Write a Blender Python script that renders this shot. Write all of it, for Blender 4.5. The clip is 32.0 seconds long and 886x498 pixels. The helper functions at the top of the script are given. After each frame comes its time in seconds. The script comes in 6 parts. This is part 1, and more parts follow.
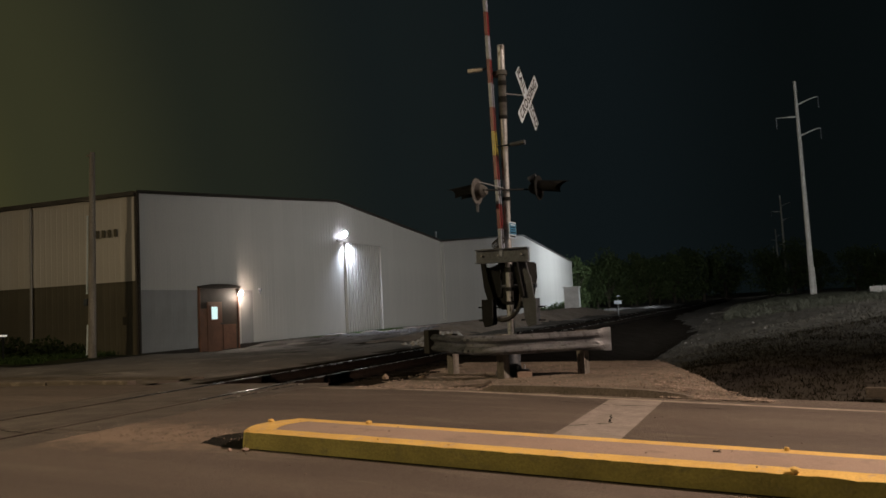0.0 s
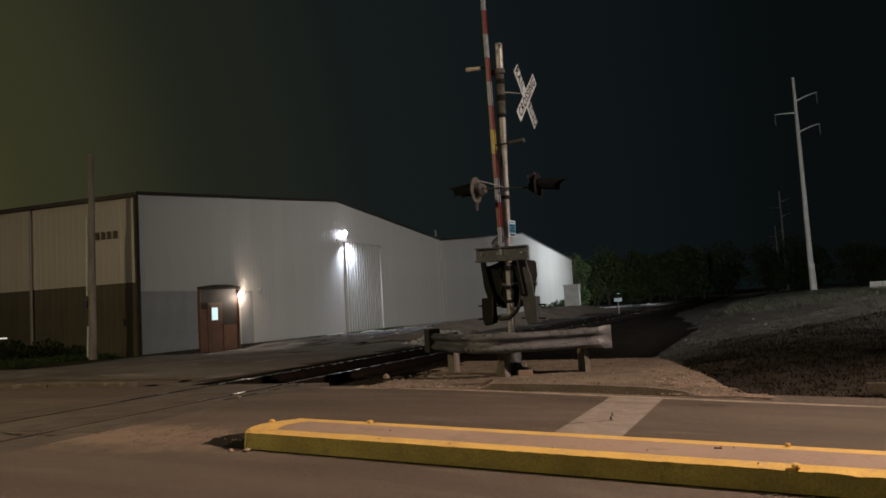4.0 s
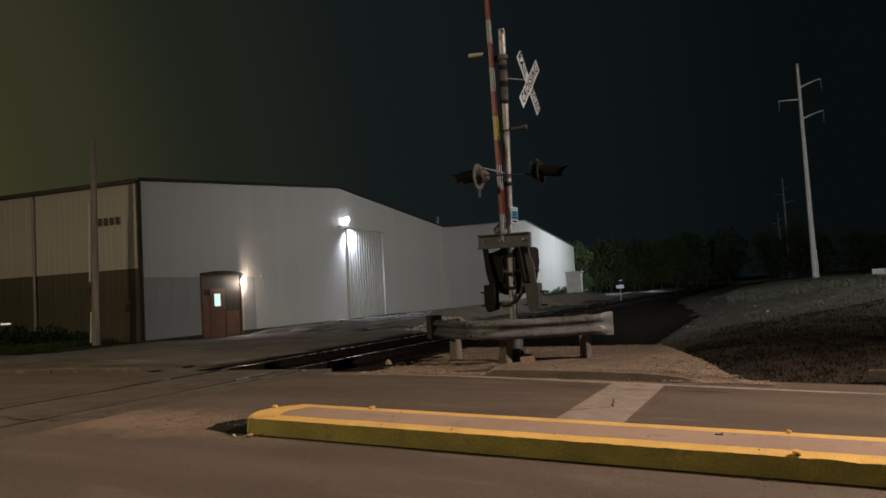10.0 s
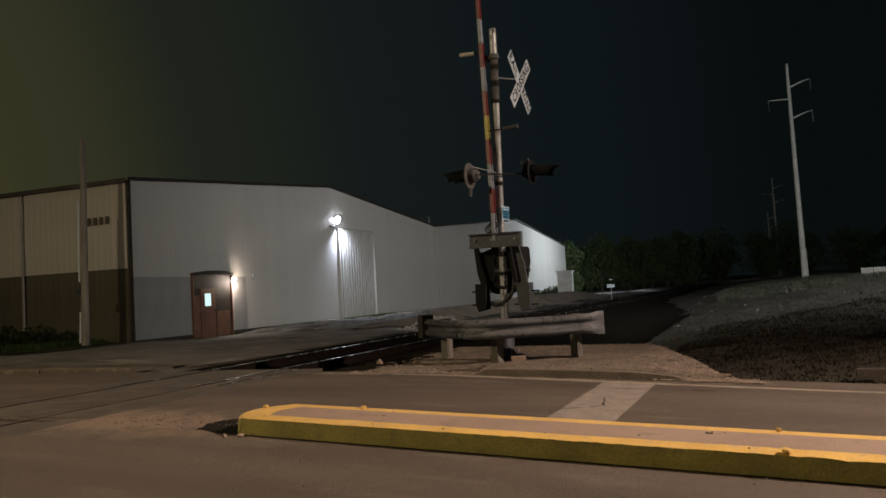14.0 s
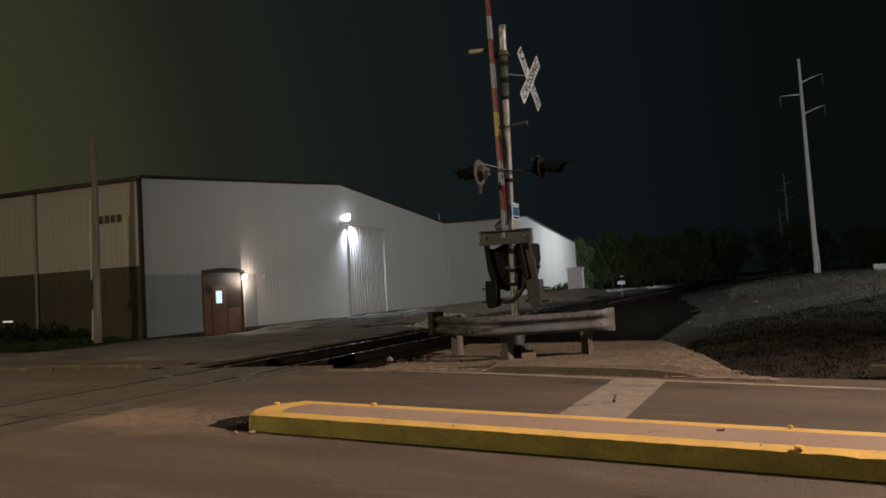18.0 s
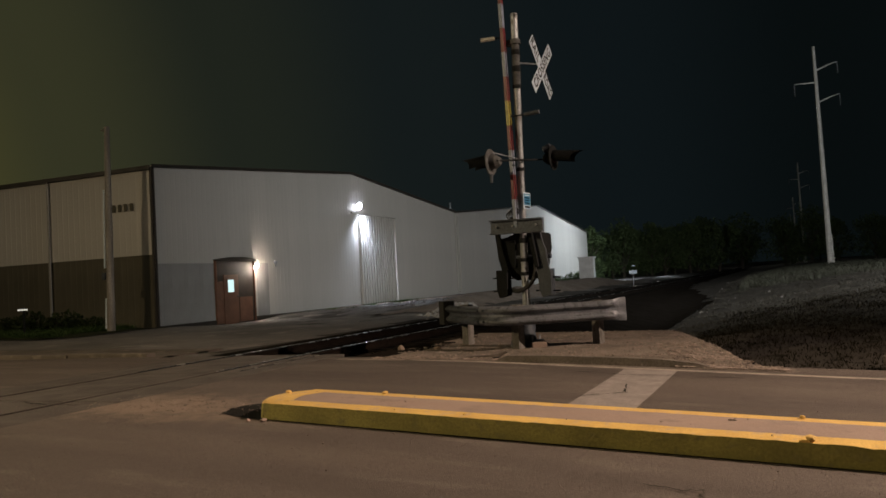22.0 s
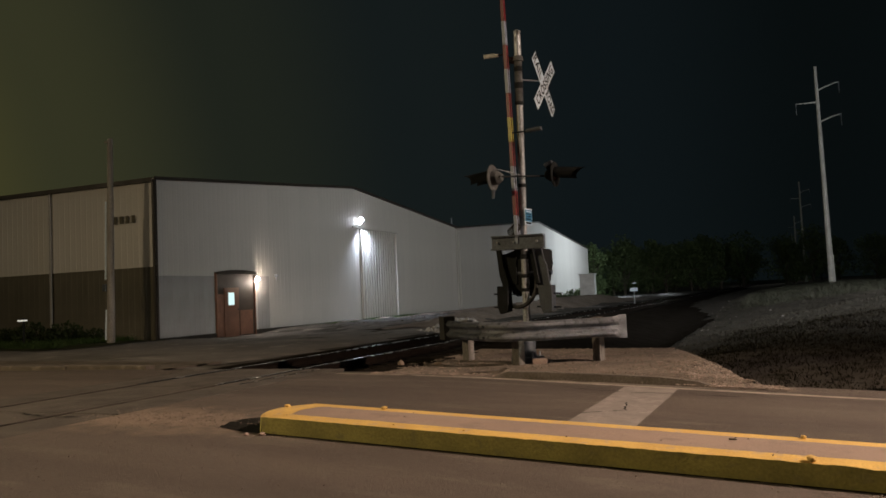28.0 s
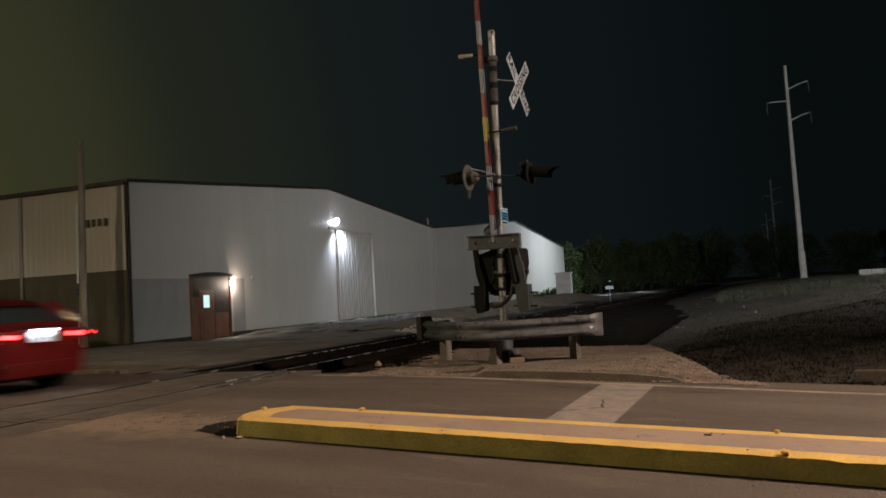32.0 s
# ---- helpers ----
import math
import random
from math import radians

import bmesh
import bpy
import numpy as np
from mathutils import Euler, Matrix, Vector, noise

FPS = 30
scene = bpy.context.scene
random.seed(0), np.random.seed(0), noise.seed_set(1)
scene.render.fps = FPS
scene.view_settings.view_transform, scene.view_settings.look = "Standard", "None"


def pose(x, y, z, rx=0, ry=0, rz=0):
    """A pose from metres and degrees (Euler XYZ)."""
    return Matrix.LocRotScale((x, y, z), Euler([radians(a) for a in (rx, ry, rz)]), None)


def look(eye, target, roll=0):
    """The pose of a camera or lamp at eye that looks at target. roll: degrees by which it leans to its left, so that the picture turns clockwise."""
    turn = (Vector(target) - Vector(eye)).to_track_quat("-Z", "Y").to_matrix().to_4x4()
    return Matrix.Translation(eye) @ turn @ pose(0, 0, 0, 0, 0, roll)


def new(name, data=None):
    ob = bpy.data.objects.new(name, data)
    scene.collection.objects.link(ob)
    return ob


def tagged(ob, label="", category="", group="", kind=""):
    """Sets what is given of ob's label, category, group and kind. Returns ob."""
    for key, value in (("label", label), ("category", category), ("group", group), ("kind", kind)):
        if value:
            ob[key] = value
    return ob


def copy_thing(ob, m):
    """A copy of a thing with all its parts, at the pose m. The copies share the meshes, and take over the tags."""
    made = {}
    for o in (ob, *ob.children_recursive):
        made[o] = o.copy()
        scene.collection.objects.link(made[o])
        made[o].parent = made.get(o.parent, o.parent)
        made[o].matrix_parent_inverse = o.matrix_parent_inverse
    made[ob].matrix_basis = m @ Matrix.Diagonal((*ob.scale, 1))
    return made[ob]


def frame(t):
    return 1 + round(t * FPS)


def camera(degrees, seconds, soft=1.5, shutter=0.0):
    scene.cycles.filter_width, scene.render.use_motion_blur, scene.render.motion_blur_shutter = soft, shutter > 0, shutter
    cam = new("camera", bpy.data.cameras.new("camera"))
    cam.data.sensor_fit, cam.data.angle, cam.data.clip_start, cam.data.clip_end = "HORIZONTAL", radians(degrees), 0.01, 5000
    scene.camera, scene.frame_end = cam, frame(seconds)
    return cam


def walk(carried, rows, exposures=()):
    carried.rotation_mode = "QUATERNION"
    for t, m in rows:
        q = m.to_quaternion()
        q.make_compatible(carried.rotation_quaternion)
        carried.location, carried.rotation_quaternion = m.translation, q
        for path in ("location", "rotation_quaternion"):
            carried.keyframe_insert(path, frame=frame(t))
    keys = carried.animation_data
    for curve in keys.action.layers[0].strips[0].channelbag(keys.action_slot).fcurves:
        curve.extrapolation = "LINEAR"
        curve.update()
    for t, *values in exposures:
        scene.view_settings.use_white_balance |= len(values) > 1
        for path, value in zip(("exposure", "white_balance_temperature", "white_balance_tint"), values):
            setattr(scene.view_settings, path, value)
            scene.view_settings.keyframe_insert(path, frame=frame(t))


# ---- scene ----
cam = camera(58.5, 32.0, soft=1.6, shutter=0.9)
EYE = (0.0, 0.0, 1.28)
# seconds and the turn of the camera in degrees; it stays in one spot, held by hand
TURNS = [
    (0, 94.182, 2.740, 27.834),
    (0.5, 94.214, 2.841, 27.722),
    (1, 94.244, 2.937, 27.688),
    (1.5, 94.251, 3.030, 27.687),
    (2, 94.293, 3.092, 27.716),
    (2.5, 94.364, 3.125, 27.747),
    (3, 94.414, 3.175, 27.776),
    (3.5, 94.336, 3.193, 27.795),
    (5.5, 93.272, 3.242, 28.018),
    (6, 93.170, 3.247, 27.802),
    (6.5, 93.096, 3.226, 27.661),
    (7, 93.108, 3.307, 27.547),
    (7.5, 93.059, 3.362, 27.585),
    (8, 92.898, 3.373, 27.766),
    (8.5, 92.755, 3.335, 27.950),
    (9, 92.769, 3.307, 28.077),
    (9.5, 92.896, 3.201, 28.087),
    (10, 93.144, 3.094, 28.002),
    (10.5, 93.258, 3.017, 27.871),
    (11, 93.183, 2.955, 27.662),
    (11.5, 93.021, 3.005, 27.655),
    (12, 92.896, 3.106, 27.600),
    (12.5, 92.968, 3.136, 27.443),
    (13, 93.071, 3.221, 27.374),
    (13.5, 93.141, 3.169, 27.306),
    (14, 93.069, 3.177, 27.368),
    (14.5, 92.845, 3.119, 27.449),
    (16.5, 92.503, 3.012, 27.858),
    (17, 92.691, 3.046, 27.882),
    (17.5, 92.798, 3.171, 27.962),
    (18, 92.894, 3.270, 28.101),
    (18.5, 92.925, 3.378, 28.250),
    (19, 92.817, 3.427, 28.366),
    (19.5, 92.608, 3.430, 28.375),
    (20, 92.367, 3.422, 28.360),
    (20.5, 92.186, 3.398, 28.477),
    (21, 92.127, 3.341, 28.614),
    (21.5, 92.214, 3.266, 28.784),
    (22, 92.161, 3.172, 28.900),
    (22.5, 92.197, 3.029, 28.978),
    (23, 92.192, 2.874, 29.099),
    (23.5, 92.374, 2.738, 29.184),
    (24, 92.491, 2.640, 29.187),
    (24.5, 92.645, 2.567, 29.119),
    (25, 92.793, 2.503, 29.013),
    (25.5, 92.762, 2.507, 28.966),
    (27.5, 93.111, 2.525, 28.828),
    (28, 93.264, 2.547, 28.946),
    (28.5, 93.285, 2.552, 29.083),
    (29, 93.271, 2.669, 29.062),
    (29.5, 93.092, 2.743, 28.804),
    (30, 92.861, 2.788, 28.433),
    (30.5, 92.857, 2.752, 28.111),
    (31, 92.932, 2.853, 27.880),
    (31.5, 93.052, 2.953, 27.684),
    (32, 93.187, 3.176, 27.275),
]
walk(cam, [(t, pose(*EYE, rx, ry, rz)) for t, rx, ry, rz in TURNS], exposures=[(0, 3.08, 6450, 10), (8, 3.08, 6450, 10), (10, 3.08, 6350, 9), (28, 3.08, 6350, 9), (32, 3.08, 6350, 9)])


# ---- night sky and the large lamps ----
def night_world():
    w = bpy.data.worlds.new("night_sky")
    scene.world = w
    w.use_nodes = True
    nt = w.node_tree
    bg = nt.nodes["Background"]
    co = nt.nodes.new("ShaderNodeTexCoord")
    sep = nt.nodes.new("ShaderNodeSeparateXYZ")
    nt.links.new(co.outputs["Generated"], sep.inputs[0])
    # lens veil and bloom put into the sky colour, strongest to the west
    rng = nt.nodes.new("ShaderNodeMapRange")
    rng.inputs[1].default_value, rng.inputs[2].default_value = -1.0, 0.0
    nt.links.new(sep.outputs[0], rng.inputs[0])
    ramp = nt.nodes.new("ShaderNodeValToRGB")
    ramp.color_ramp.interpolation = "EASE"
    stops = ((0.12, (0.0064, 0.0058, 0.0019)), (0.20, (0.0038, 0.0038, 0.0018)), (0.33, (0.0016, 0.0019, 0.0013)), (0.50, (0.00085, 0.0012, 0.0012)), (0.72, (0.00055, 0.00086, 0.00098)), (0.97, (0.0003, 0.00046, 0.00048)))
    for k, (at, colour) in enumerate(stops):
        e = ramp.color_ramp.elements[k] if k < 2 else ramp.color_ramp.elements.new(at)
        e.position, e.color = at, (*colour, 1)
    nt.links.new(rng.outputs[0], ramp.inputs[0])
    nt.links.new(ramp.outputs[0], bg.inputs[0])
    bg.inputs[1].default_value = 1.0


def lamp(name, kind, at, power, colour, size=0.2, target=None, cone=None):
    d = bpy.data.lights.new(name, kind)
    d.energy, d.color = power, colour
    if kind == "AREA":
        d.size = size
    else:
        d.shadow_soft_size = size
    if cone:
        d.spot_size, d.spot_blend = radians(cone), 1.0
    ob = new(name, d)
    ob.matrix_world = look(at, target) if target else Matrix.Translation(at)
    return ob


WALL_AT, WALL_U = Vector((-24.75, 21.66, 0)), Vector((-0.1063, 0.9943, 0))
WALL_V = Vector((-WALL_U.y, WALL_U.x, 0))
WARM, COOL, AMBER = (1.0, 0.72, 0.53), (0.74, 0.83, 1.0), (1.0, 0.75, 0.42)


def on_wall(s, h, out=0.0):
    """A place on the warehouse's long wall: metres along it, height, metres out of it."""
    return WALL_AT + WALL_U * s - WALL_V * out + Vector((0, 0, h))


night_world()
lamp("distant_lamp_glow", "POINT", (-20.6, 222.0, 16.0), 200, (1.0, 0.94, 0.86), 0.3)
lamp("street_light_east", "SPOT", (14.2, 12.0, 12.0), 4400, WARM, 0.18, (2.6, -0.6, 0), 122)
lamp("street_light_west", "SPOT", (-17.5, -4.0, 9.5), 840, AMBER, 0.18, (-13.0, 5.0, 0), 150)
# added unseen fill that brightens the short west wall
lamp("street_light_corner", "SPOT", (-36.0, 4.0, 9.0), 115, (1.0, 0.80, 0.50), 0.18, (-31.0, 18.0, 2.0), 90)
lamp("wall_floodlight_glow", "SPOT", on_wall(16.56, 5.32, 0.40), 125, COOL, 0.05, on_wall(17.6, 0.8, 0.7), 146)
# added fill without a fixture, lights the far gable evenly
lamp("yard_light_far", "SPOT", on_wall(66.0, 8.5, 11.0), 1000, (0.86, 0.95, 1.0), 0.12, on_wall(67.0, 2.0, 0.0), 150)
# added unseen fill for the long wall, the bank and the power poles
lamp("road_light_far", "SPOT", (18.0, 22.0, 12.0), 4000, (0.97, 0.96, 0.90), 0.25, (-16.0, 62.0, 4.0), 124)
lamp("door_lamp_glow", "POINT", on_wall(6.34, 2.20, 0.30), 9, (1.0, 0.80, 0.62), 0.07)


# ---- materials ----
def material(name, base, second=None, rough=0.8, metal=0.0, scale=4.0, fine=60.0, bump=0.2, spread=(0.35, 0.65), stretch=(1, 1, 1), per_piece=0.0, spec=0.5, third=None, contrast=0.28):
    """Two colours mixed by broad noise, a fine grain over them, and a bump."""
    m = bpy.data.materials.new(name)
    m.use_nodes = True
    nt = m.node_tree
    b = nt.nodes["Principled BSDF"]
    link = nt.links.new
    co = nt.nodes.new("ShaderNodeTexCoord")
    mp = nt.nodes.new("ShaderNodeMapping")
    mp.inputs["Scale"].default_value = stretch
    link(co.outputs["Object"], mp.inputs["Vector"])
    n1 = nt.nodes.new("ShaderNodeTexNoise")
    n1.inputs["Scale"].default_value, n1.inputs["Detail"].default_value = scale, 6
    n2 = nt.nodes.new("ShaderNodeTexNoise")
    n2.inputs["Scale"].default_value, n2.inputs["Detail"].default_value = fine, 3
    link(mp.outputs[0], n1.inputs["Vector"])
    link(co.outputs["Object"], n2.inputs["Vector"])
    ramp = nt.nodes.new("ShaderNodeMapRange")
    ramp.inputs[1].default_value, ramp.inputs[2].default_value = spread
    link(n1.outputs["Fac"], ramp.inputs[0])
    mix = nt.nodes.new("ShaderNodeMix")
    mix.data_type = "RGBA"
    mix.inputs[6].default_value = (*base, 1)
    mix.inputs[7].default_value = (*(second or [c * 0.7 for c in base]), 1)
    link(ramp.outputs[0], mix.inputs[0])
    out = mix.outputs[2]
    if third:
        n3 = nt.nodes.new("ShaderNodeTexNoise")
        n3.inputs["Scale"].default_value, n3.inputs["Detail"].default_value = scale * 3.7, 8
        link(mp.outputs[0], n3.inputs["Vector"])
        r3 = nt.nodes.new("ShaderNodeMapRange")
        r3.inputs[1].default_value, r3.inputs[2].default_value = 0.56, 0.66
        link(n3.outputs["Fac"], r3.inputs[0])
        m3 = nt.nodes.new("ShaderNodeMix")
        m3.data_type = "RGBA"
        m3.inputs[7].default_value = (*third, 1)
        link(r3.outputs[0], m3.inputs[0])
        link(out, m3.inputs[6])
        out = m3.outputs[2]
    hsv = nt.nodes.new("ShaderNodeHueSaturation")
    grain = nt.nodes.new("ShaderNodeMapRange")
    grain.inputs[3].default_value, grain.inputs[4].default_value = 1 - contrast, 1 + contrast
    grain.inputs[1].default_value, grain.inputs[2].default_value = 0.3, 0.7
    link(n2.outputs["Fac"], grain.inputs[0])
    value = grain.outputs[0]
    if per_piece:
        info = nt.nodes.new("ShaderNodeObjectInfo")
        vary = nt.nodes.new("ShaderNodeMapRange")
        vary.inputs[3].default_value, vary.inputs[4].default_value = 1 - per_piece, 1 + per_piece
        link(info.outputs["Random"], vary.inputs[0])
        times = nt.nodes.new("ShaderNodeMath")
        times.operation = "MULTIPLY"
        link(value, times.inputs[0])
        link(vary.outputs[0], times.inputs[1])
        value = times.outputs[0]
    link(value, hsv.inputs["Value"])
    link(out, hsv.inputs["Color"])
    link(hsv.outputs[0], b.inputs["Base Color"])
    rr = nt.nodes.new("ShaderNodeMapRange")
    rr.inputs[3].default_value, rr.inputs[4].default_value = max(rough - 0.12, 0.03), min(rough + 0.12, 1)
    link(n1.outputs["Fac"], rr.inputs[0])
    link(rr.outputs[0], b.inputs["Roughness"])
    b.inputs["Metallic"].default_value = metal
    b.inputs["Specular IOR Level"].default_value = spec
    if bump:
        bp = nt.nodes.new("ShaderNodeBump")
        bp.inputs["Strength"].default_value, bp.inputs["Distance"].default_value = bump, 0.02
        link(n2.outputs["Fac"], bp.inputs["Height"])
        link(bp.outputs[0], b.inputs["Normal"])
    return m


def glowing(name, colour, strength):
    m = bpy.data.materials.new(name)
    m.use_nodes = True
    b = m.node_tree.nodes["Principled BSDF"]
    b.inputs["Base Color"].default_value = (*colour, 1)
    b.inputs["Emission Color"].default_value = (*colour, 1)
    b.inputs["Emission Strength"].default_value = strength
    return m


def clear_glass(name, tint=(0.02, 0.025, 0.03), rough=0.05):
    m = bpy.data.materials.new(name)
    m.use_nodes = True
    b = m.node_tree.nodes["Principled BSDF"]
    b.inputs["Base Color"].default_value = (*tint, 1)
    b.inputs["Roughness"].default_value = rough
    b.inputs["Coat Weight"].default_value = 0.25
    return m


ASPHALT = material("asphalt", (0.082, 0.065, 0.055), (0.052, 0.041, 0.035), 0.74, scale=0.7, fine=115, bump=0.5, stretch=(0.3, 1.4, 1), third=(0.092, 0.076, 0.064), contrast=0.8)


def add_dust(m, at, wide, deep, colour):
    """A swept fan of pale dust on the road, ragged at its rim."""
    nt = m.node_tree
    b, link = nt.nodes["Principled BSDF"], nt.links.new
    co = nt.nodes.new("ShaderNodeTexCoord")
    mp = nt.nodes.new("ShaderNodeMapping")
    mp.inputs["Location"].default_value = (-at[0] / wide, -at[1] / deep, 0)
    mp.inputs["Scale"].default_value = (1 / wide, 1 / deep, 0)
    link(co.outputs["Object"], mp.inputs["Vector"])
    far = nt.nodes.new("ShaderNodeVectorMath")
    far.operation = "LENGTH"
    link(mp.outputs[0], far.inputs[0])
    grain = nt.nodes.new("ShaderNodeTexNoise")
    grain.inputs["Scale"].default_value, grain.inputs["Detail"].default_value = 5.0, 8
    link(co.outputs["Object"], grain.inputs["Vector"])
    mix_in = nt.nodes.new("ShaderNodeMath")
    mix_in.operation = "MULTIPLY_ADD"
    mix_in.inputs[1].default_value = 1.6
    link(grain.outputs["Fac"], mix_in.inputs[0])
    link(far.outputs["Value"], mix_in.inputs[2])
    rim = nt.nodes.new("ShaderNodeMapRange")
    rim.interpolation_type = "SMOOTHSTEP"
    rim.inputs[1].default_value, rim.inputs[2].default_value = 2.0, 0.85
    link(mix_in.outputs[0], rim.inputs[0])
    mix = nt.nodes.new("ShaderNodeMix")
    mix.data_type = "RGBA"
    link(rim.outputs[0], mix.inputs[0])
    link(b.inputs["Base Color"].links[0].from_socket, mix.inputs[6])
    mix.inputs[7].default_value = (*colour, 1)
    link(mix.outputs[2], b.inputs["Base Color"])


add_dust(ASPHALT, (-6.9, 5.9), 2.5, 0.85, (0.185, 0.14, 0.108))
SEAL = material("asphalt_seal", (0.006, 0.006, 0.005), (0.010, 0.009, 0.008), 0.9, scale=3, fine=90, bump=0.4, spec=0.1)
GRASS_SOIL = material("dry_grass_soil", (0.052, 0.047, 0.042), (0.064, 0.059, 0.055), 0.97, scale=0.55, fine=7, bump=0.8, third=(0.018, 0.016, 0.012), contrast=0.14, spec=0.1)
YARD = material("yard_gravel", (0.145, 0.136, 0.134), (0.09, 0.084, 0.082), 0.95, scale=0.35, fine=28, bump=1.0, third=(0.20, 0.185, 0.175))
# pinkish gravel made paler than the yard to carry the floodlight's pool
FLOODLIT_GRAVEL = material("floodlit_wall_gravel", (0.36, 0.28, 0.245), (0.25, 0.20, 0.175), 0.95, scale=0.8, fine=20, bump=0.8, third=(0.12, 0.11, 0.09))
DIRT = material("bare_earth", (0.17, 0.135, 0.11), (0.12, 0.095, 0.078), 0.95, scale=0.7, fine=16, bump=0.8, third=(0.20, 0.165, 0.14))
GRAVEL = material("shoulder_gravel", (0.155, 0.124, 0.103), (0.10, 0.08, 0.066), 0.95, scale=1.3, fine=45, bump=1.0, third=(0.16, 0.135, 0.11))
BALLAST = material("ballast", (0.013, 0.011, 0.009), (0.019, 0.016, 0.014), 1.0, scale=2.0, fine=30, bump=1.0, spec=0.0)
PEBBLE = material("pebble", (0.31, 0.25, 0.215), (0.12, 0.097, 0.082), 0.9, scale=7, fine=80, bump=0.3, per_piece=0.3)
DIRTY = material("dirty_concrete", (0.10, 0.082, 0.068), (0.065, 0.054, 0.046), 0.92, scale=1.2, fine=40, bump=0.5, third=(0.15, 0.125, 0.105))
KERB_GREY = material("pale_kerb_concrete", (0.125, 0.106, 0.09), (0.085, 0.072, 0.062), 0.92, scale=1.5, fine=40, bump=0.5, third=(0.09, 0.075, 0.06))
RUBBLE = material("broken_concrete", (0.30, 0.285, 0.275), (0.19, 0.18, 0.175), 0.92, scale=2.5, fine=40, bump=0.5, third=(0.12, 0.11, 0.105), per_piece=0.2)
CONCRETE = material("concrete", (0.25, 0.185, 0.152), (0.21, 0.155, 0.128), 0.9, scale=1.2, fine=70, bump=0.3, third=(0.19, 0.142, 0.118), contrast=0.14)
PANEL = material("crossing_panel", (0.072, 0.062, 0.054), (0.040, 0.034, 0.030), 0.8, scale=2.2, fine=60, bump=0.4, per_piece=0.12)
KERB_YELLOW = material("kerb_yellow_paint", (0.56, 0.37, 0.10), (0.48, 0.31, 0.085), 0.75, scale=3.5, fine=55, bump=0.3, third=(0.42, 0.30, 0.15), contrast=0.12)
# kerb yellow darkened to olive: shade of the upright faces put into the colour
KERB_FACE_SHADED = material("worn_shaded_kerb_face", (0.27, 0.235, 0.058), (0.19, 0.165, 0.045), 0.85, scale=2.2, fine=45, bump=0.35, third=(0.19, 0.165, 0.055), stretch=(1, 1, 1.5), contrast=0.15)
ROAD_WHITE = material("worn_white_road_paint", (0.215, 0.19, 0.178), (0.165, 0.146, 0.135), 0.85, scale=5, fine=60, bump=0.3, third=(0.14, 0.125, 0.113), contrast=0.18)
LINE_WHITE = material("worn_white_edge_paint", (0.30, 0.26, 0.22), (0.20, 0.175, 0.15), 0.85, scale=4, fine=60, bump=0.3, third=(0.12, 0.105, 0.09))
# dead grass of the unlit hollow, its shade put into the dark colour
DITCH_SHADE_GRASS = material("shaded_dead_grass", (0.025, 0.021, 0.013), (0.016, 0.014, 0.008), 0.95, scale=0.6, fine=7, bump=0.0, third=(0.034, 0.028, 0.018), spec=0.1)
RIDGE_WEED = material("dusty_weed", (0.115, 0.12, 0.095), (0.08, 0.082, 0.066), 0.95, scale=0.5, fine=7, bump=0.0, spec=0.1)
VERGE_SOIL = material("dark_verge_turf", (0.032, 0.036, 0.018), (0.022, 0.025, 0.012), 0.97, scale=0.8, fine=9, bump=0.8, spec=0.1)
GRASS_GREEN = material("green_grass_blade", (0.05, 0.085, 0.025), (0.035, 0.06, 0.018), 0.9, scale=0.6, fine=7, bump=0.0, third=(0.07, 0.10, 0.035), spec=0.1)
RAIL_TOP = material("polished_rail", (0.72, 0.72, 0.72), (0.60, 0.59, 0.58), 0.26, 1.0, scale=3, fine=90, bump=0.05)
DULL_RAIL = material("dirty_rail_head", (0.075, 0.062, 0.052), (0.045, 0.037, 0.031), 0.6, 0.4, scale=3, fine=60, bump=0.2)
RUST = material("rusty_rail_side", (0.014, 0.010, 0.008), (0.009, 0.007, 0.006), 0.95, 0.0, spec=0.05, scale=5, fine=60, bump=0.3)
TIE = material("creosoted_timber", (0.011, 0.010, 0.009), (0.007, 0.006, 0.006), 0.95, spec=0.02, scale=3, fine=40, bump=0.5, per_piece=0.2, stretch=(0.3, 3, 3))
SIDING = material("pale_wall_sheet", (0.45, 0.43, 0.405), (0.41, 0.39, 0.37), 0.55, 0.0, scale=0.35, fine=14, bump=0.04, per_piece=0.03, contrast=0.05)
BROWN = material("dark_brown_wainscot", (0.072, 0.064, 0.042), (0.052, 0.046, 0.031), 0.7, scale=0.6, fine=20, bump=0.06, per_piece=0.05, contrast=0.05)
BAND = material("grey_wainscot", (0.27, 0.265, 0.262), (0.225, 0.22, 0.216), 0.7, scale=0.8, fine=20, bump=0.06, per_piece=0.04, contrast=0.05)
TRIM = material("dark_bronze_trim", (0.04, 0.033, 0.027), (0.03, 0.025, 0.021), 0.55, 0.3, scale=2, fine=30, bump=0.05)
ROOF = material("pale_roof_sheet", (0.30, 0.29, 0.28), (0.24, 0.23, 0.22), 0.5, 0.4, scale=1, fine=20, bump=0.05)
DARK_BROWN = material("dark_brown_door_frame", (0.036, 0.025, 0.018), (0.026, 0.019, 0.014), 0.7, scale=2, fine=30, bump=0.06)
DOOR_RED = material("brown_door_paint", (0.16, 0.075, 0.045), (0.12, 0.058, 0.036), 0.6, scale=2, fine=30, bump=0.06)
GALV = material("galvanised_steel", (0.29, 0.31, 0.35), (0.19, 0.20, 0.225), 0.55, 0.35, scale=3, fine=30, bump=0.05, third=(0.13, 0.14, 0.16), contrast=0.12)
